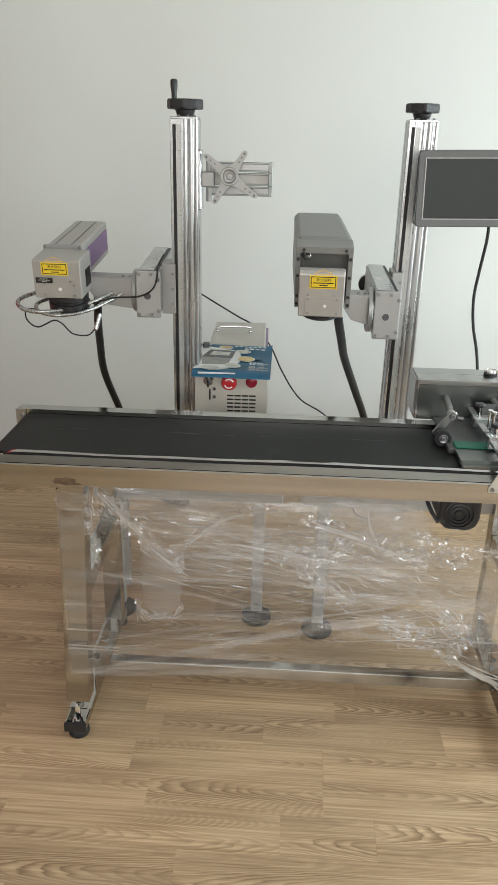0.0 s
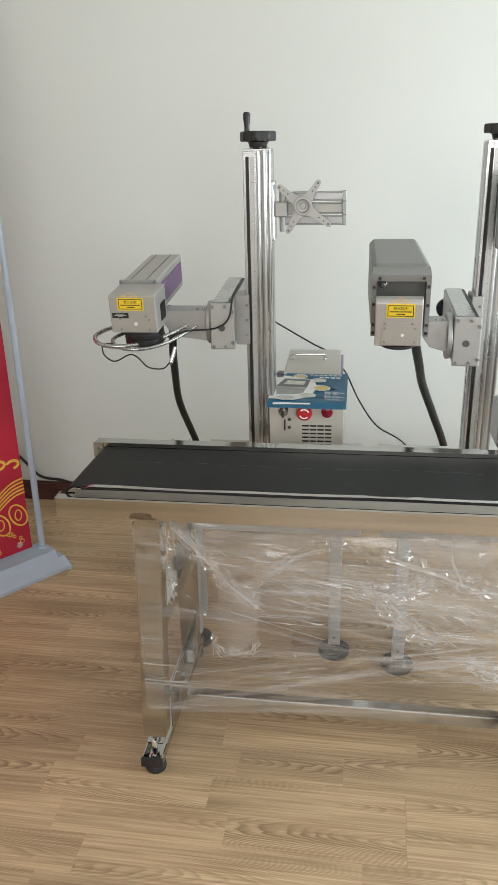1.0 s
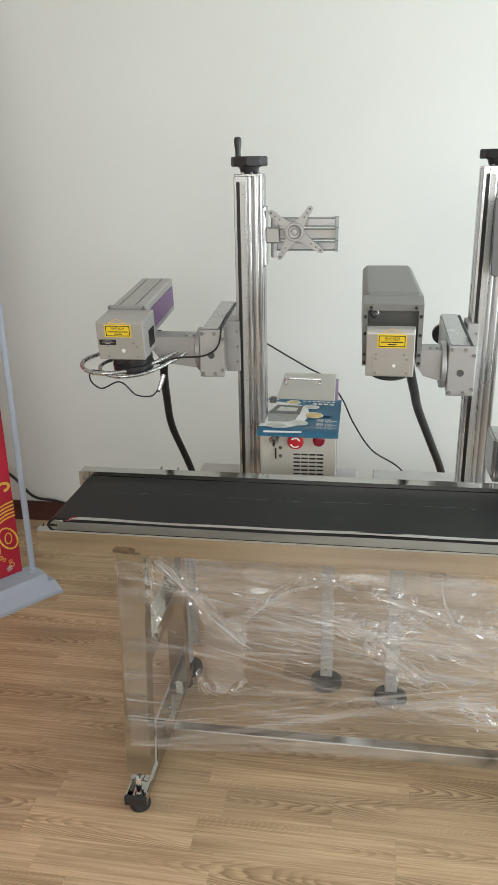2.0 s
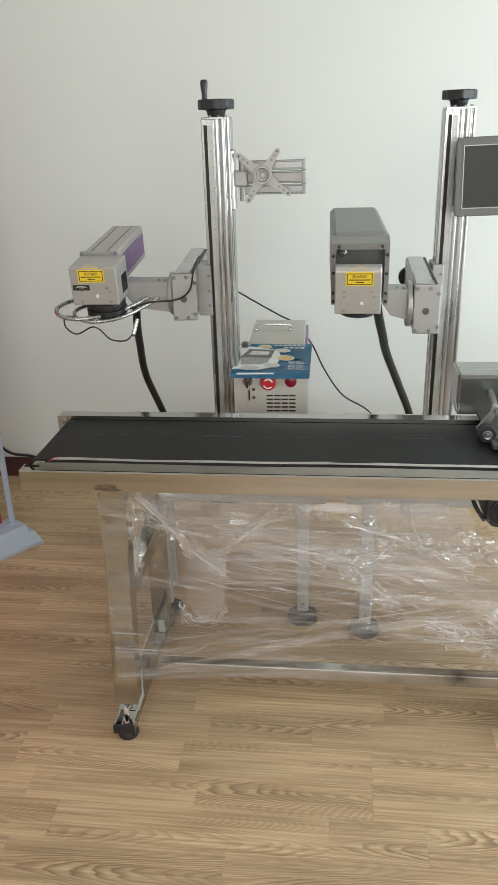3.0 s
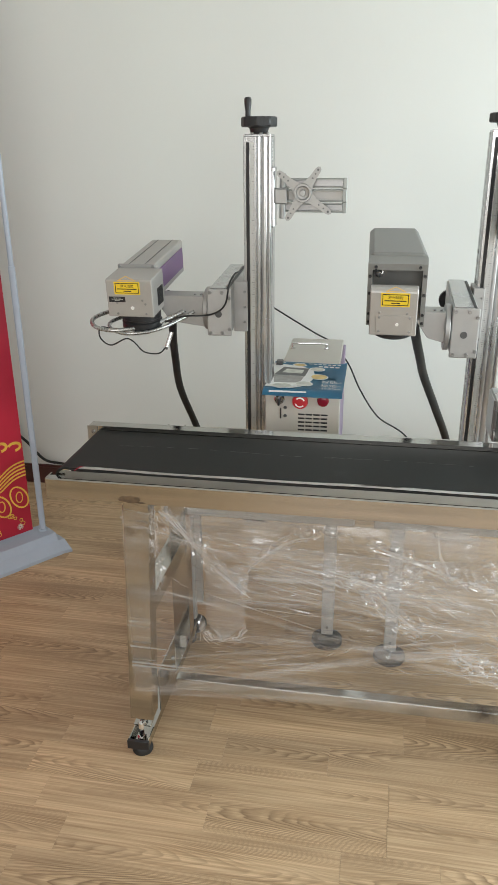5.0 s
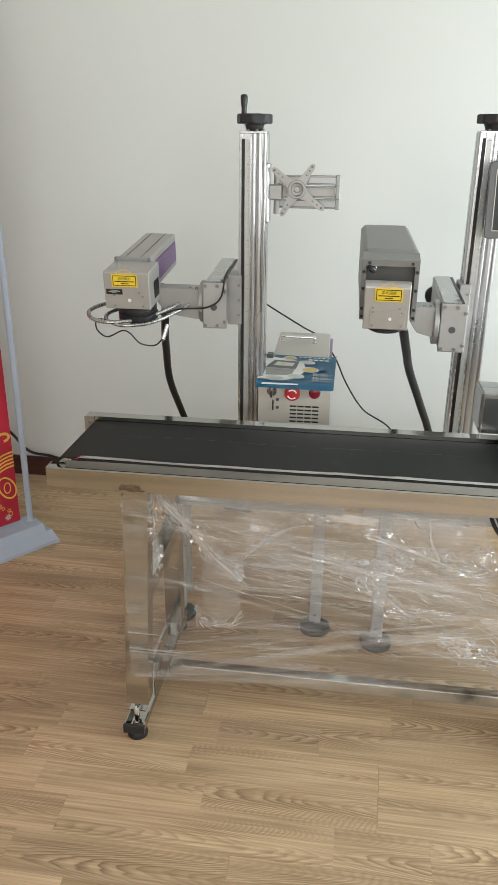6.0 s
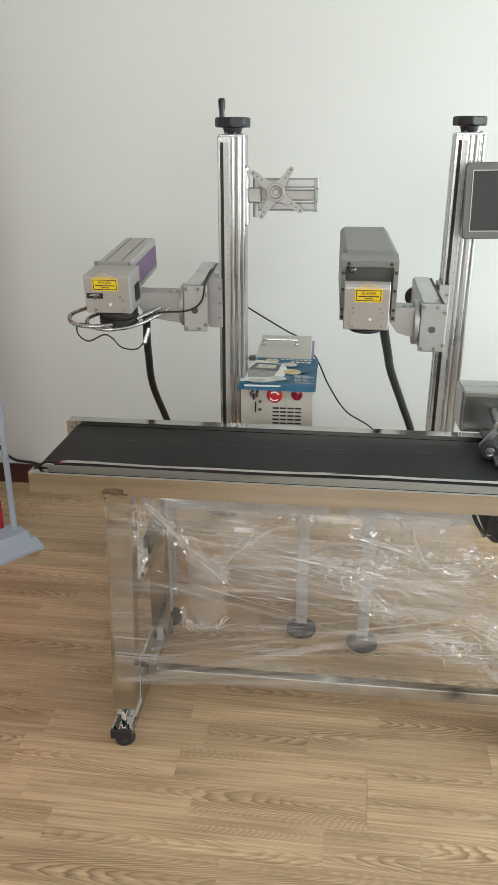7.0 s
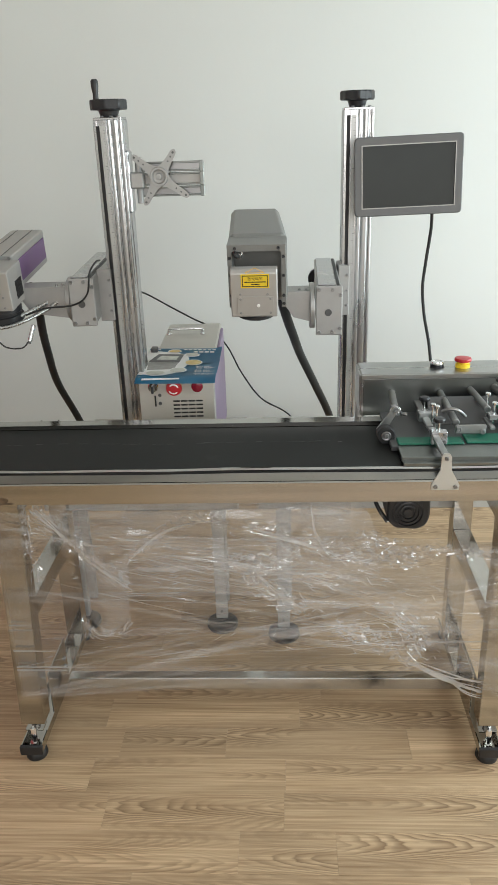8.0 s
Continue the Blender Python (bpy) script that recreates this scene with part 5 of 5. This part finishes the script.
part("barrel", rod((-0.436, 1.66, 0.922), (-0.425, 1.67, 0.958), 0.0052), CHROME, probe, smooth=True)
part("tip", rod((-0.4375, 1.659, 0.917), (-0.436, 1.66, 0.9225), 0.0035), DARKGREY, probe, smooth=True)
cable("thin_cable", [(-1.62, 2.76, 0.26), (-1.50, 2.765, 0.25), (-1.42, 2.765, 0.20), (-1.34, 2.765, 0.115), (-1.24, 2.76, 0.10), (-1.13, 2.755, 0.072), (-1.04, 2.760, 0.030), (-1.00, 2.762, 0.008)], 0.006, RUBBER, "black mains lead lying along the skirting")


# ---- roll-up banner ----
def banner():
    b = thing("roll_up_banner", (-1.25, 2.06, 0), "red printed banner stand on a blue-grey plastic base", "banner stand")
    u = Vector((-0.603, -0.798, 0))
    n = Vector((0.798, -0.603, 0))
    pole_at = Vector((-1.114, 2.240, 0))

    def m_at(o):
        return Matrix(((u.x, n.x, 0, o.x), (u.y, n.y, 0, o.y), (0, 0, 1, 0), (0, 0, 0, 1)))

    m = m_at(pole_at)
    # stepped base, its section across n, running along u
    sec = [(0.11, 0), (0.11, 0.012), (0.095, 0.022), (0.070, 0.040), (0.055, 0.066), (-0.045, 0.066), (-0.062, 0.040), (-0.085, 0.022), (-0.10, 0.012), (-0.10, 0)]
    bm = bmesh.new()
    ends = [(-0.052, 1.0, 0.0), (-0.036, 0.97, 0.0), (-0.022, 0.94, 1.0), (0.86, 0.94, 1.0)]
    rings = []
    for ux, s, full in ends:
        rings.append([bm.verts.new((ux + (0 if full else (0.012 * (z / 0.066))), w * s, z if full else min(z, 0.040 if ux > -0.1 else 0.014))) for w, z in sec])
    for a, c in zip(rings, rings[1:]):
        for k in range(len(sec)):
            q = (k + 1) % len(sec)
            bm.faces.new((a[k], a[q], c[q], c[k]))
    bm.faces.new(rings[0]), bm.faces.new(rings[-1])
    bmesh.ops.transform(bm, matrix=m, verts=bm.verts)
    part("base", bm, STAND, b, "stepped blue-grey plastic base")
    for d in (0.0, 0.82):
        q = pole_at + u * d
        pole = part("pole", merge(rod((q.x, q.y, 0.062), (q.x, q.y, 1.02), 0.011), rod((q.x, q.y, 1.0), (q.x, q.y, 1.95), 0.0085)), STAND, b, "light grey upright pole", smooth=True)
        part("pole_socket", cyl(0.016, 0.010, Matrix.Translation((q.x, q.y, 0.064))), STAND, pole, smooth=True)
    a, c = pole_at + u * 0, pole_at + u * 0.82
    part("cross_bar", rod((a.x, a.y, 1.945), (c.x, c.y, 1.945), 0.009), STAND, b, smooth=True)
    mp = m_at(pole_at + u * 0.042 + n * 0.004)
    sheet = part("print", box(0, 0.735, -0.0012, 0.0012, 0.085, 1.90, 0, mp), BANNER, b, "red festive printed fabric panel with gold pattern")
    # gold scalloped border and ovals near the foot
    bm = bmesh.new()

    def stroke(pts, w):
        vs = []
        for k, (x, z) in enumerate(pts):
            dx = Vector(pts[min(k + 1, len(pts) - 1)]) - Vector(pts[max(k - 1, 0)])
            dx.normalize()
            vs.append((bm.verts.new((x - dx.y * w, 0.002, z + dx.x * w)), bm.verts.new((x + dx.y * w, 0.002, z - dx.x * w))))
        for p, q in zip(vs, vs[1:]):
            bm.faces.new((p[0], p[1], q[1], q[0]))

    for i in range(5):
        stroke([(0.0 + 0.014 * k, 0.355 - i * 0.013 - 0.06 * math.sin(min(1.0, k / 16) * math.pi * 0.5) + 0.012 * abs(math.sin(k * 0.45))) for k in range(40)], 0.003)
    for k in range(10):
        cx, cz = 0.035 + k * 0.068, 0.225 - 0.016 * (k % 3)
        stroke([(cx + 0.030 * math.cos(a) + 0.012 * math.sin(a), cz + 0.042 * math.sin(a)) for a in np.linspace(0, 2 * math.pi, 25)], 0.0030)
        stroke([(cx + 0.012 * math.cos(a), cz + 0.020 * math.sin(a)) for a in np.linspace(0, 2 * math.pi, 17)], 0.0022)
    rng = random.Random(2)
    for k in range(46):
        cx, cz, r = rng.uniform(0.02, 0.70), rng.uniform(0.105, 0.175), rng.uniform(0.004, 0.009)
        stroke([(cx + r * math.cos(a), cz + r * math.sin(a)) for a in np.linspace(0, 2 * math.pi, 13)], 0.0013)
    bmesh.ops.transform(bm, matrix=mp, verts=bm.verts)
    part("gold_pattern", bm, GOLD, sheet, "gold scallops, rings and dots")
    bm = bmesh.new()
    for k in range(5):
        a = 2 * math.pi * k / 5
        stroke([(0.045 + 0.011 * math.cos(a + t) * s, 0.112 + 0.011 * math.sin(a + t) * s) for t, s in ((0, 0.2), (-0.3, 1.0), (0.3, 1.0), (0, 0.2))], 0.0016)
    bmesh.ops.transform(bm, matrix=mp, verts=bm.verts)
    part("flower_mark", bm, PALE, sheet)
    bm = bmesh.new()
    for k in range(3):
        stroke([(0.03 + 0.05 * k + 0.022 * math.cos(t), 0.415 + 0.01 * k + 0.014 * math.sin(t)) for t in np.linspace(0.4, 4.6, 15)], 0.005)
    bmesh.ops.transform(bm, matrix=mp, verts=bm.verts)
    part("gold_flourish", bm, GOLD, sheet)
    return b


banner()


# ---- stretch film round the legs ----
def film_sheet(name, parent, material, x0, x1, top, bottom, y, amp, nx, nz, seed):
    """A taut sheet with shallow waves; top and bottom give its edges along x."""
    bm = bmesh.new()
    g = []
    for i in range(nx + 1):
        u = i / nx
        x = x0 + (x1 - x0) * u
        col = []
        for j in range(nz + 1):
            zt, zb = top(u), bottom(u) + 0.008 * noise.noise(Vector((u * 23, seed, 1.0)))
            z = zt + (zb - zt) * j / nz
            q = Vector((x * 3 + seed, z * 14 + x * 2, seed))
            col.append(bm.verts.new((x, y + amp * (noise.noise(q) + 0.4 * noise.noise(q * 2.9)), z)))
        g.append(col)
    for i in range(nx):
        for j in range(nz):
            bm.faces.new((g[i][j], g[i + 1][j], g[i + 1][j + 1], g[i][j + 1]))
    return part(name, bm, material, parent, smooth=True)


def crinkle(parent, rng, path, wide, cell, amp, y, keep=0.9):
    """Crumpled film along a fold: many small tilted facets, ragged towards the edges."""
    line = spline([(x, 0, z) for x, z in path], 24)
    dist = [0.0]
    for a, b in zip(line, line[1:]):
        dist.append(dist[-1] + (b - a).length)
    nu = max(3, int(dist[-1] / cell))
    nv = max(3, int(2 * wide / cell * 1.35))
    bm = bmesh.new()
    rows = []
    for i in range(nu + 1):
        at = dist[-1] * i / nu
        x, z = (float(np.interp(at, dist, [p[k] for p in line])) for k in (0, 2))
        k = min(len(line) - 2, int(np.searchsorted(dist, at)))
        d = (line[k + 1] - line[k]).normalized()
        side = Vector((-d.z, 0, d.x))
        here = wide * (0.55 + 0.45 * math.sin(math.pi * (0.08 + 0.84 * i / nu))) * rng.uniform(0.75, 1.2)
        row = []
        for j in range(nv + 1):
            v = 2 * j / nv - 1
            c = Vector((x, y, z)) + side * (here * v + rng.gauss(0, cell * 0.34)) + d * rng.gauss(0, cell * 0.55)
            c.y += rng.gauss(0, amp) - 1.6 * amp * (1 - v * v)
            row.append(bm.verts.new(c))
        rows.append(row)
    for i in range(nu):
        for j in range(nv):
            edge = abs(2 * (j + 0.5) / nv - 1)
            if rng.random() > keep * (1 - 0.55 * edge ** 2):
                continue
            a, b, c, d = rows[i][j], rows[i + 1][j], rows[i + 1][j + 1], rows[i][j + 1]
            if rng.random() < 0.5:
                bm.faces.new((a, b, c)), bm.faces.new((a, c, d))
            else:
                bm.faces.new((a, b, d)), bm.faces.new((b, c, d))
    return tagged(part("crinkled_fold", bm, CRINKLE, parent), kind="stuff")


def ribbon(bm, pts, w, y, rng):
    """A thin pulled ribbon through pts (x, z), pointed at its ends."""
    line = spline([(x, y, z) for x, z in pts], 8)
    row = []
    for i, p in enumerate(line):
        d = (line[min(i + 1, len(line) - 1)] - line[max(i - 1, 0)]).normalized()
        side = Vector((-d.z, rng.uniform(-0.4, 0.4), d.x)) * w * math.sin(math.pi * (0.04 + 0.92 * i / (len(line) - 1)))
        row.append((bm.verts.new(p - side), bm.verts.new(p + side)))
    for p, q in zip(row, row[1:]):
        bm.faces.new((p[0], q[0], q[1], p[1]))


def stretch_film():
    w0 = thing("stretch_film", (0.09, 1.34, 0.15), "clear crinkled stretch film wound round the conveyor legs", "plastic film")
    lerp = lambda xs, ys: (lambda u: float(np.interp(u, xs, ys)))
    rng = random.Random(21)
    # taut outer layer from leg to leg, then slack layers that cover the upper half
    film_sheet("outer_layer", w0, FILM, -0.452, 0.640, lerp([0, 0.70, 0.74, 1], [0.655, 0.665, 0.565, 0.57]), lerp([0, 0.15, 0.5, 0.72, 0.86, 0.93, 1], [0.185, 0.190, 0.215, 0.235, 0.255, 0.22, 0.175]), 1.3105, 0.0025, 150, 60, 3.1)
    film_sheet("slack_layer", w0, LAYERS, -0.36, 0.60, lerp([0, 0.69, 0.74, 1], [0.668, 0.668, 0.565, 0.55]), lerp([0, 0.08, 0.17, 0.24, 0.35, 0.47, 0.55, 0.62, 0.72, 0.85, 1], [0.60, 0.50, 0.42, 0.43, 0.44, 0.42, 0.38, 0.36, 0.40, 0.30, 0.22]), 1.360, 0.012, 150, 70, 7.7)
    film_sheet("slack_layer", w0, LAYERS, -0.20, 0.36, lerp([0, 0.2, 0.5, 1], [0.64, 0.63, 0.65, 0.60]), lerp([0, 0.25, 0.5, 0.75, 1], [0.52, 0.47, 0.45, 0.42, 0.44]), 1.400, 0.014, 120, 50, 12.3)
    film_sheet("folded_flap", w0, LAYERS, -0.215, -0.115, lerp([0, 0.5, 1], [0.58, 0.655, 0.66]), lerp([0, 0.4, 1], [0.53, 0.53, 0.60]), 1.385, 0.008, 30, 30, 4.4)
    film_sheet("folded_flap", w0, LAYERS, 0.185, 0.29, lerp([0, 1], [0.665, 0.665]), lerp([0, 0.3, 0.6, 1], [0.56, 0.545, 0.50, 0.57]), 1.372, 0.006, 30, 30, 9.4)
    # taut strands and bands fanning out from the gathered corners
    strands, bands = bmesh.new(), bmesh.new()
    fans = [((-0.44, 0.64), (0.62, 0.42), 0.03, 0.16, 34), ((-0.44, 0.25), (0.62, 0.42), 0.10, 0.10, 46), ((-0.40, 0.50), (0.62, 0.33), 0.12, 0.10, 24), ((-0.44, 0.21), (0.50, 0.28), 0.025, 0.03, 20),
            ((-0.44, 0.60), (0.64, 0.60), 0.05, 0.05, 20), ((0.02, 0.61), (0.64, 0.30), 0.04, 0.06, 22)]
    for (xa, za), (xb, zb), sa, sb, count in fans:
        for k in range(count * 2 // 3):
            a, b = za + rng.uniform(-sa, sa), zb + rng.uniform(-sb, sb)
            u0, u1 = sorted((rng.uniform(-0.3, 0.7), rng.uniform(0.3, 1.3)))
            u0, u1 = max(0, u0), min(1, u1)
            if u1 - u0 < 0.15:
                continue
            pts = [(xa + (xb - xa) * u, a + (b - a) * u + 0.002 * math.sin(u * 7 + k)) for u in np.linspace(u0, u1, 4)]
            if k % 4 == 0:
                ribbon(bands, pts, rng.uniform(0.003, 0.010), 1.304 + rng.uniform(-0.002, 0.001), rng)
            else:
                ribbon(strands, pts, rng.choice((0.0003, 0.0004, 0.0006, 0.0008)), 1.303 + rng.uniform(-0.002, 0.001), rng)
    tagged(part("film_band", bands, BAND, w0), kind="stuff")
    tagged(part("film_strand", strands, THREAD, w0), kind="stuff")
    # crumpled folds: path, half width, facet, depth
    folds = [([(-0.372, 0.655), (-0.339, 0.620), (-0.285, 0.560), (-0.235, 0.505), (-0.189, 0.462)], 0.022, 0.0085, 0.0040),
             ([(-0.182, 0.530), (-0.125, 0.575), (-0.064, 0.615), (-0.010, 0.622), (0.035, 0.612)], 0.016, 0.008, 0.0034),
             ([(0.030, 0.520), (0.085, 0.500), (0.135, 0.525), (0.170, 0.560)], 0.040, 0.0095, 0.0042),
             ([(0.070, 0.500), (0.105, 0.455), (0.150, 0.415), (0.192, 0.400)], 0.030, 0.009, 0.0042),
             ([(0.060, 0.610), (0.128, 0.593), (0.200, 0.565), (0.250, 0.543), (0.330, 0.530), (0.440, 0.510)], 0.024, 0.0095, 0.0036),
             ([(0.255, 0.350), (0.310, 0.330), (0.380, 0.300), (0.440, 0.265)], 0.030, 0.0095, 0.0038),
             ([(0.390, 0.400), (0.430, 0.340), (0.460, 0.290)], 0.030, 0.0095, 0.0036),
             ([(-0.295, 0.385), (-0.285, 0.348), (-0.250, 0.336), (-0.205, 0.346), (-0.192, 0.378)], 0.009, 0.0060, 0.0030),
             ([(-0.455, 0.64), (-0.440, 0.56), (-0.425, 0.44), (-0.415, 0.30)], 0.012, 0.009, 0.0020),
             ([(-0.395, 0.66), (-0.388, 0.56), (-0.380, 0.47)], 0.014, 0.0085, 0.0034),
             ([(0.30, 0.590), (0.40, 0.545), (0.50, 0.54), (0.58, 0.53)], 0.020, 0.010, 0.0026)]
    for path, wide, cell, amp in folds:
        crinkle(w0, rng, path, wide, cell * 0.58, amp * 0.55, 1.342, 0.72)
    # fine white ribbons painting crease highlights, bent and bundled along the folds
    lines = bmesh.new()
    for (path, wide, cell, amp), count in zip(folds + [([(-0.34, 0.56), (-0.10, 0.52), (0.12, 0.54), (0.30, 0.46), (0.56, 0.40)], 0.085, 0, 0), ([(-0.38, 0.30), (0.0, 0.33), (0.30, 0.32), (0.56, 0.30)], 0.05, 0, 0)], (150, 90, 170, 120, 150, 90, 80, 70, 40, 60, 50, 420, 90)):
        line = spline([(x, 0, z) for x, z in path], 16)
        for k in range(count):
            q = rng.randrange(len(line) - 1)
            d = (line[q + 1] - line[q]).normalized()
            ang = math.atan2(d.z, d.x) + rng.gauss(0, 0.34)
            x, z = line[q].x + rng.gauss(0, wide * 0.55), line[q].z + rng.gauss(0, wide * 0.55)
            bend, ln = rng.gauss(0, 0.14), rng.uniform(0.005, 0.028)
            pts = []
            for t in range(4):
                pts.append((x, z))
                x, z, ang = x + math.cos(ang) * ln / 3, z + math.sin(ang) * ln / 3, ang + bend
            ribbon(lines, pts, rng.choice((0.00025, 0.0003, 0.0004, 0.0006, 0.0011)), 1.334 + rng.uniform(-0.008, 0.010), rng)
    tagged(part("crease_glint", lines, ROPE_AND_GLINT, w0), kind="stuff")
    # twisted ropes of gathered film
    ropes = bmesh.new()
    for path, w in (([(0.395, 0.285), (0.45, 0.252), (0.50, 0.225), (0.56, 0.200), (0.64, 0.176)], 0.0028), ([(0.42, 0.270), (0.50, 0.236), (0.57, 0.215), (0.64, 0.206)], 0.0020), ([(0.50, 0.228), (0.55, 0.190), (0.61, 0.165)], 0.0016),
                    ([(-0.372, 0.652), (-0.31, 0.585), (-0.25, 0.520), (-0.19, 0.462)], 0.0022), ([(-0.360, 0.655), (-0.29, 0.57), (-0.225, 0.515)], 0.0016), ([(-0.182, 0.530), (-0.10, 0.595), (-0.02, 0.622)], 0.0014),
                    ([(0.065, 0.610), (0.16, 0.580), (0.25, 0.545)], 0.0016), ([(0.09, 0.50), (0.13, 0.455), (0.192, 0.402)], 0.0014), ([(0.205, 0.66), (0.212, 0.60), (0.228, 0.57), (0.236, 0.545)], 0.0013)):
        for k in range(3):
            ribbon(ropes, [(x + rng.gauss(0, 0.002), z + rng.gauss(0, 0.003)) for x, z in path], w * rng.uniform(0.5, 1.2), 1.326 + 0.004 * k, rng)
    tagged(part("film_rope", ropes, ROPE_AND_GLINT, w0), kind="stuff")
    # a slack pocket of film with a gathered lower edge
    bm = bmesh.new()
    rows = []
    for i in range(29):
        u = i / 28
        row = []
        for k in range(33):
            v = k / 32
            half = 0.050 * (1 - 0.15 * v) * (1 if v < 0.8 else math.sqrt(max(0.02, 1 - ((v - 0.8) / 0.2) ** 2)))
            y = 1.362 - 0.030 * math.sin(math.pi * u) + 0.008 * noise.noise(Vector((u * 7, v * 5, 2.0))) + 0.004 * abs(noise.noise(Vector((u * 19, v * 6, 7.0))))
            row.append(bm.verts.new((-0.244 + half * (2 * u - 1) + 0.010 * (1 - v), y, 0.525 - 0.19 * v)))
        rows.append(row)
    for a, b in zip(rows, rows[1:]):
        for k in range(32):
            bm.faces.new((a[k], b[k], b[k + 1], a[k + 1]))
    part("film_pocket", bm, POCKET, w0, smooth=True)
    return w0


stretch_film()


# ---- floor strips ----
def floor_strips():
    rng = random.Random(11)
    pitch, y0 = 0.0985, 1.1165
    fixed = {0: [-0.249], -1: [0.049, 0.249, -0.55], 1: [0.146], 2: [0.004, -0.249], 3: [0.182, -0.30]}
    k0, k1 = -7, 16
    for k in range(k0, k1 + 1):
        ya, yb = y0 + k * pitch, min(y0 + (k + 1) * pitch, YF)
        if ya >= YF - 0.01:
            break
        cuts = sorted(fixed.get(k, [rng.uniform(-0.3, 0.3)]))
        while cuts[0] > -1.9:
            cuts.insert(0, cuts[0] - rng.uniform(0.36, 0.72))
        while cuts[-1] < 1.4:
            cuts.append(cuts[-1] + rng.uniform(0.36, 0.72))
        for a, b in zip(cuts, cuts[1:]):
            if b - a < 0.03:
                continue
            bm = bmesh.new()
            g = 0.00012
            lo = [bm.verts.new(q) for q in ((a + g, ya + g, -0.0012), (b - g, ya + g, -0.0012), (b - g, yb - g, -0.0012), (a + g, yb - g, -0.0012))]
            hi = [bm.verts.new(q) for q in ((a + 2 * g, ya + 2 * g, 0.0), (b - 2 * g, ya + 2 * g, 0.0), (b - 2 * g, yb - 2 * g, 0.0), (a + 2 * g, yb - 2 * g, 0.0))]
            bm.faces.new(hi)
            for i in range(4):
                j = (i + 1) % 4
                bm.faces.new((lo[i], lo[j], hi[j], hi[i]))
            part("floor_strip", bm, WOOD, floor)


floor_strips()
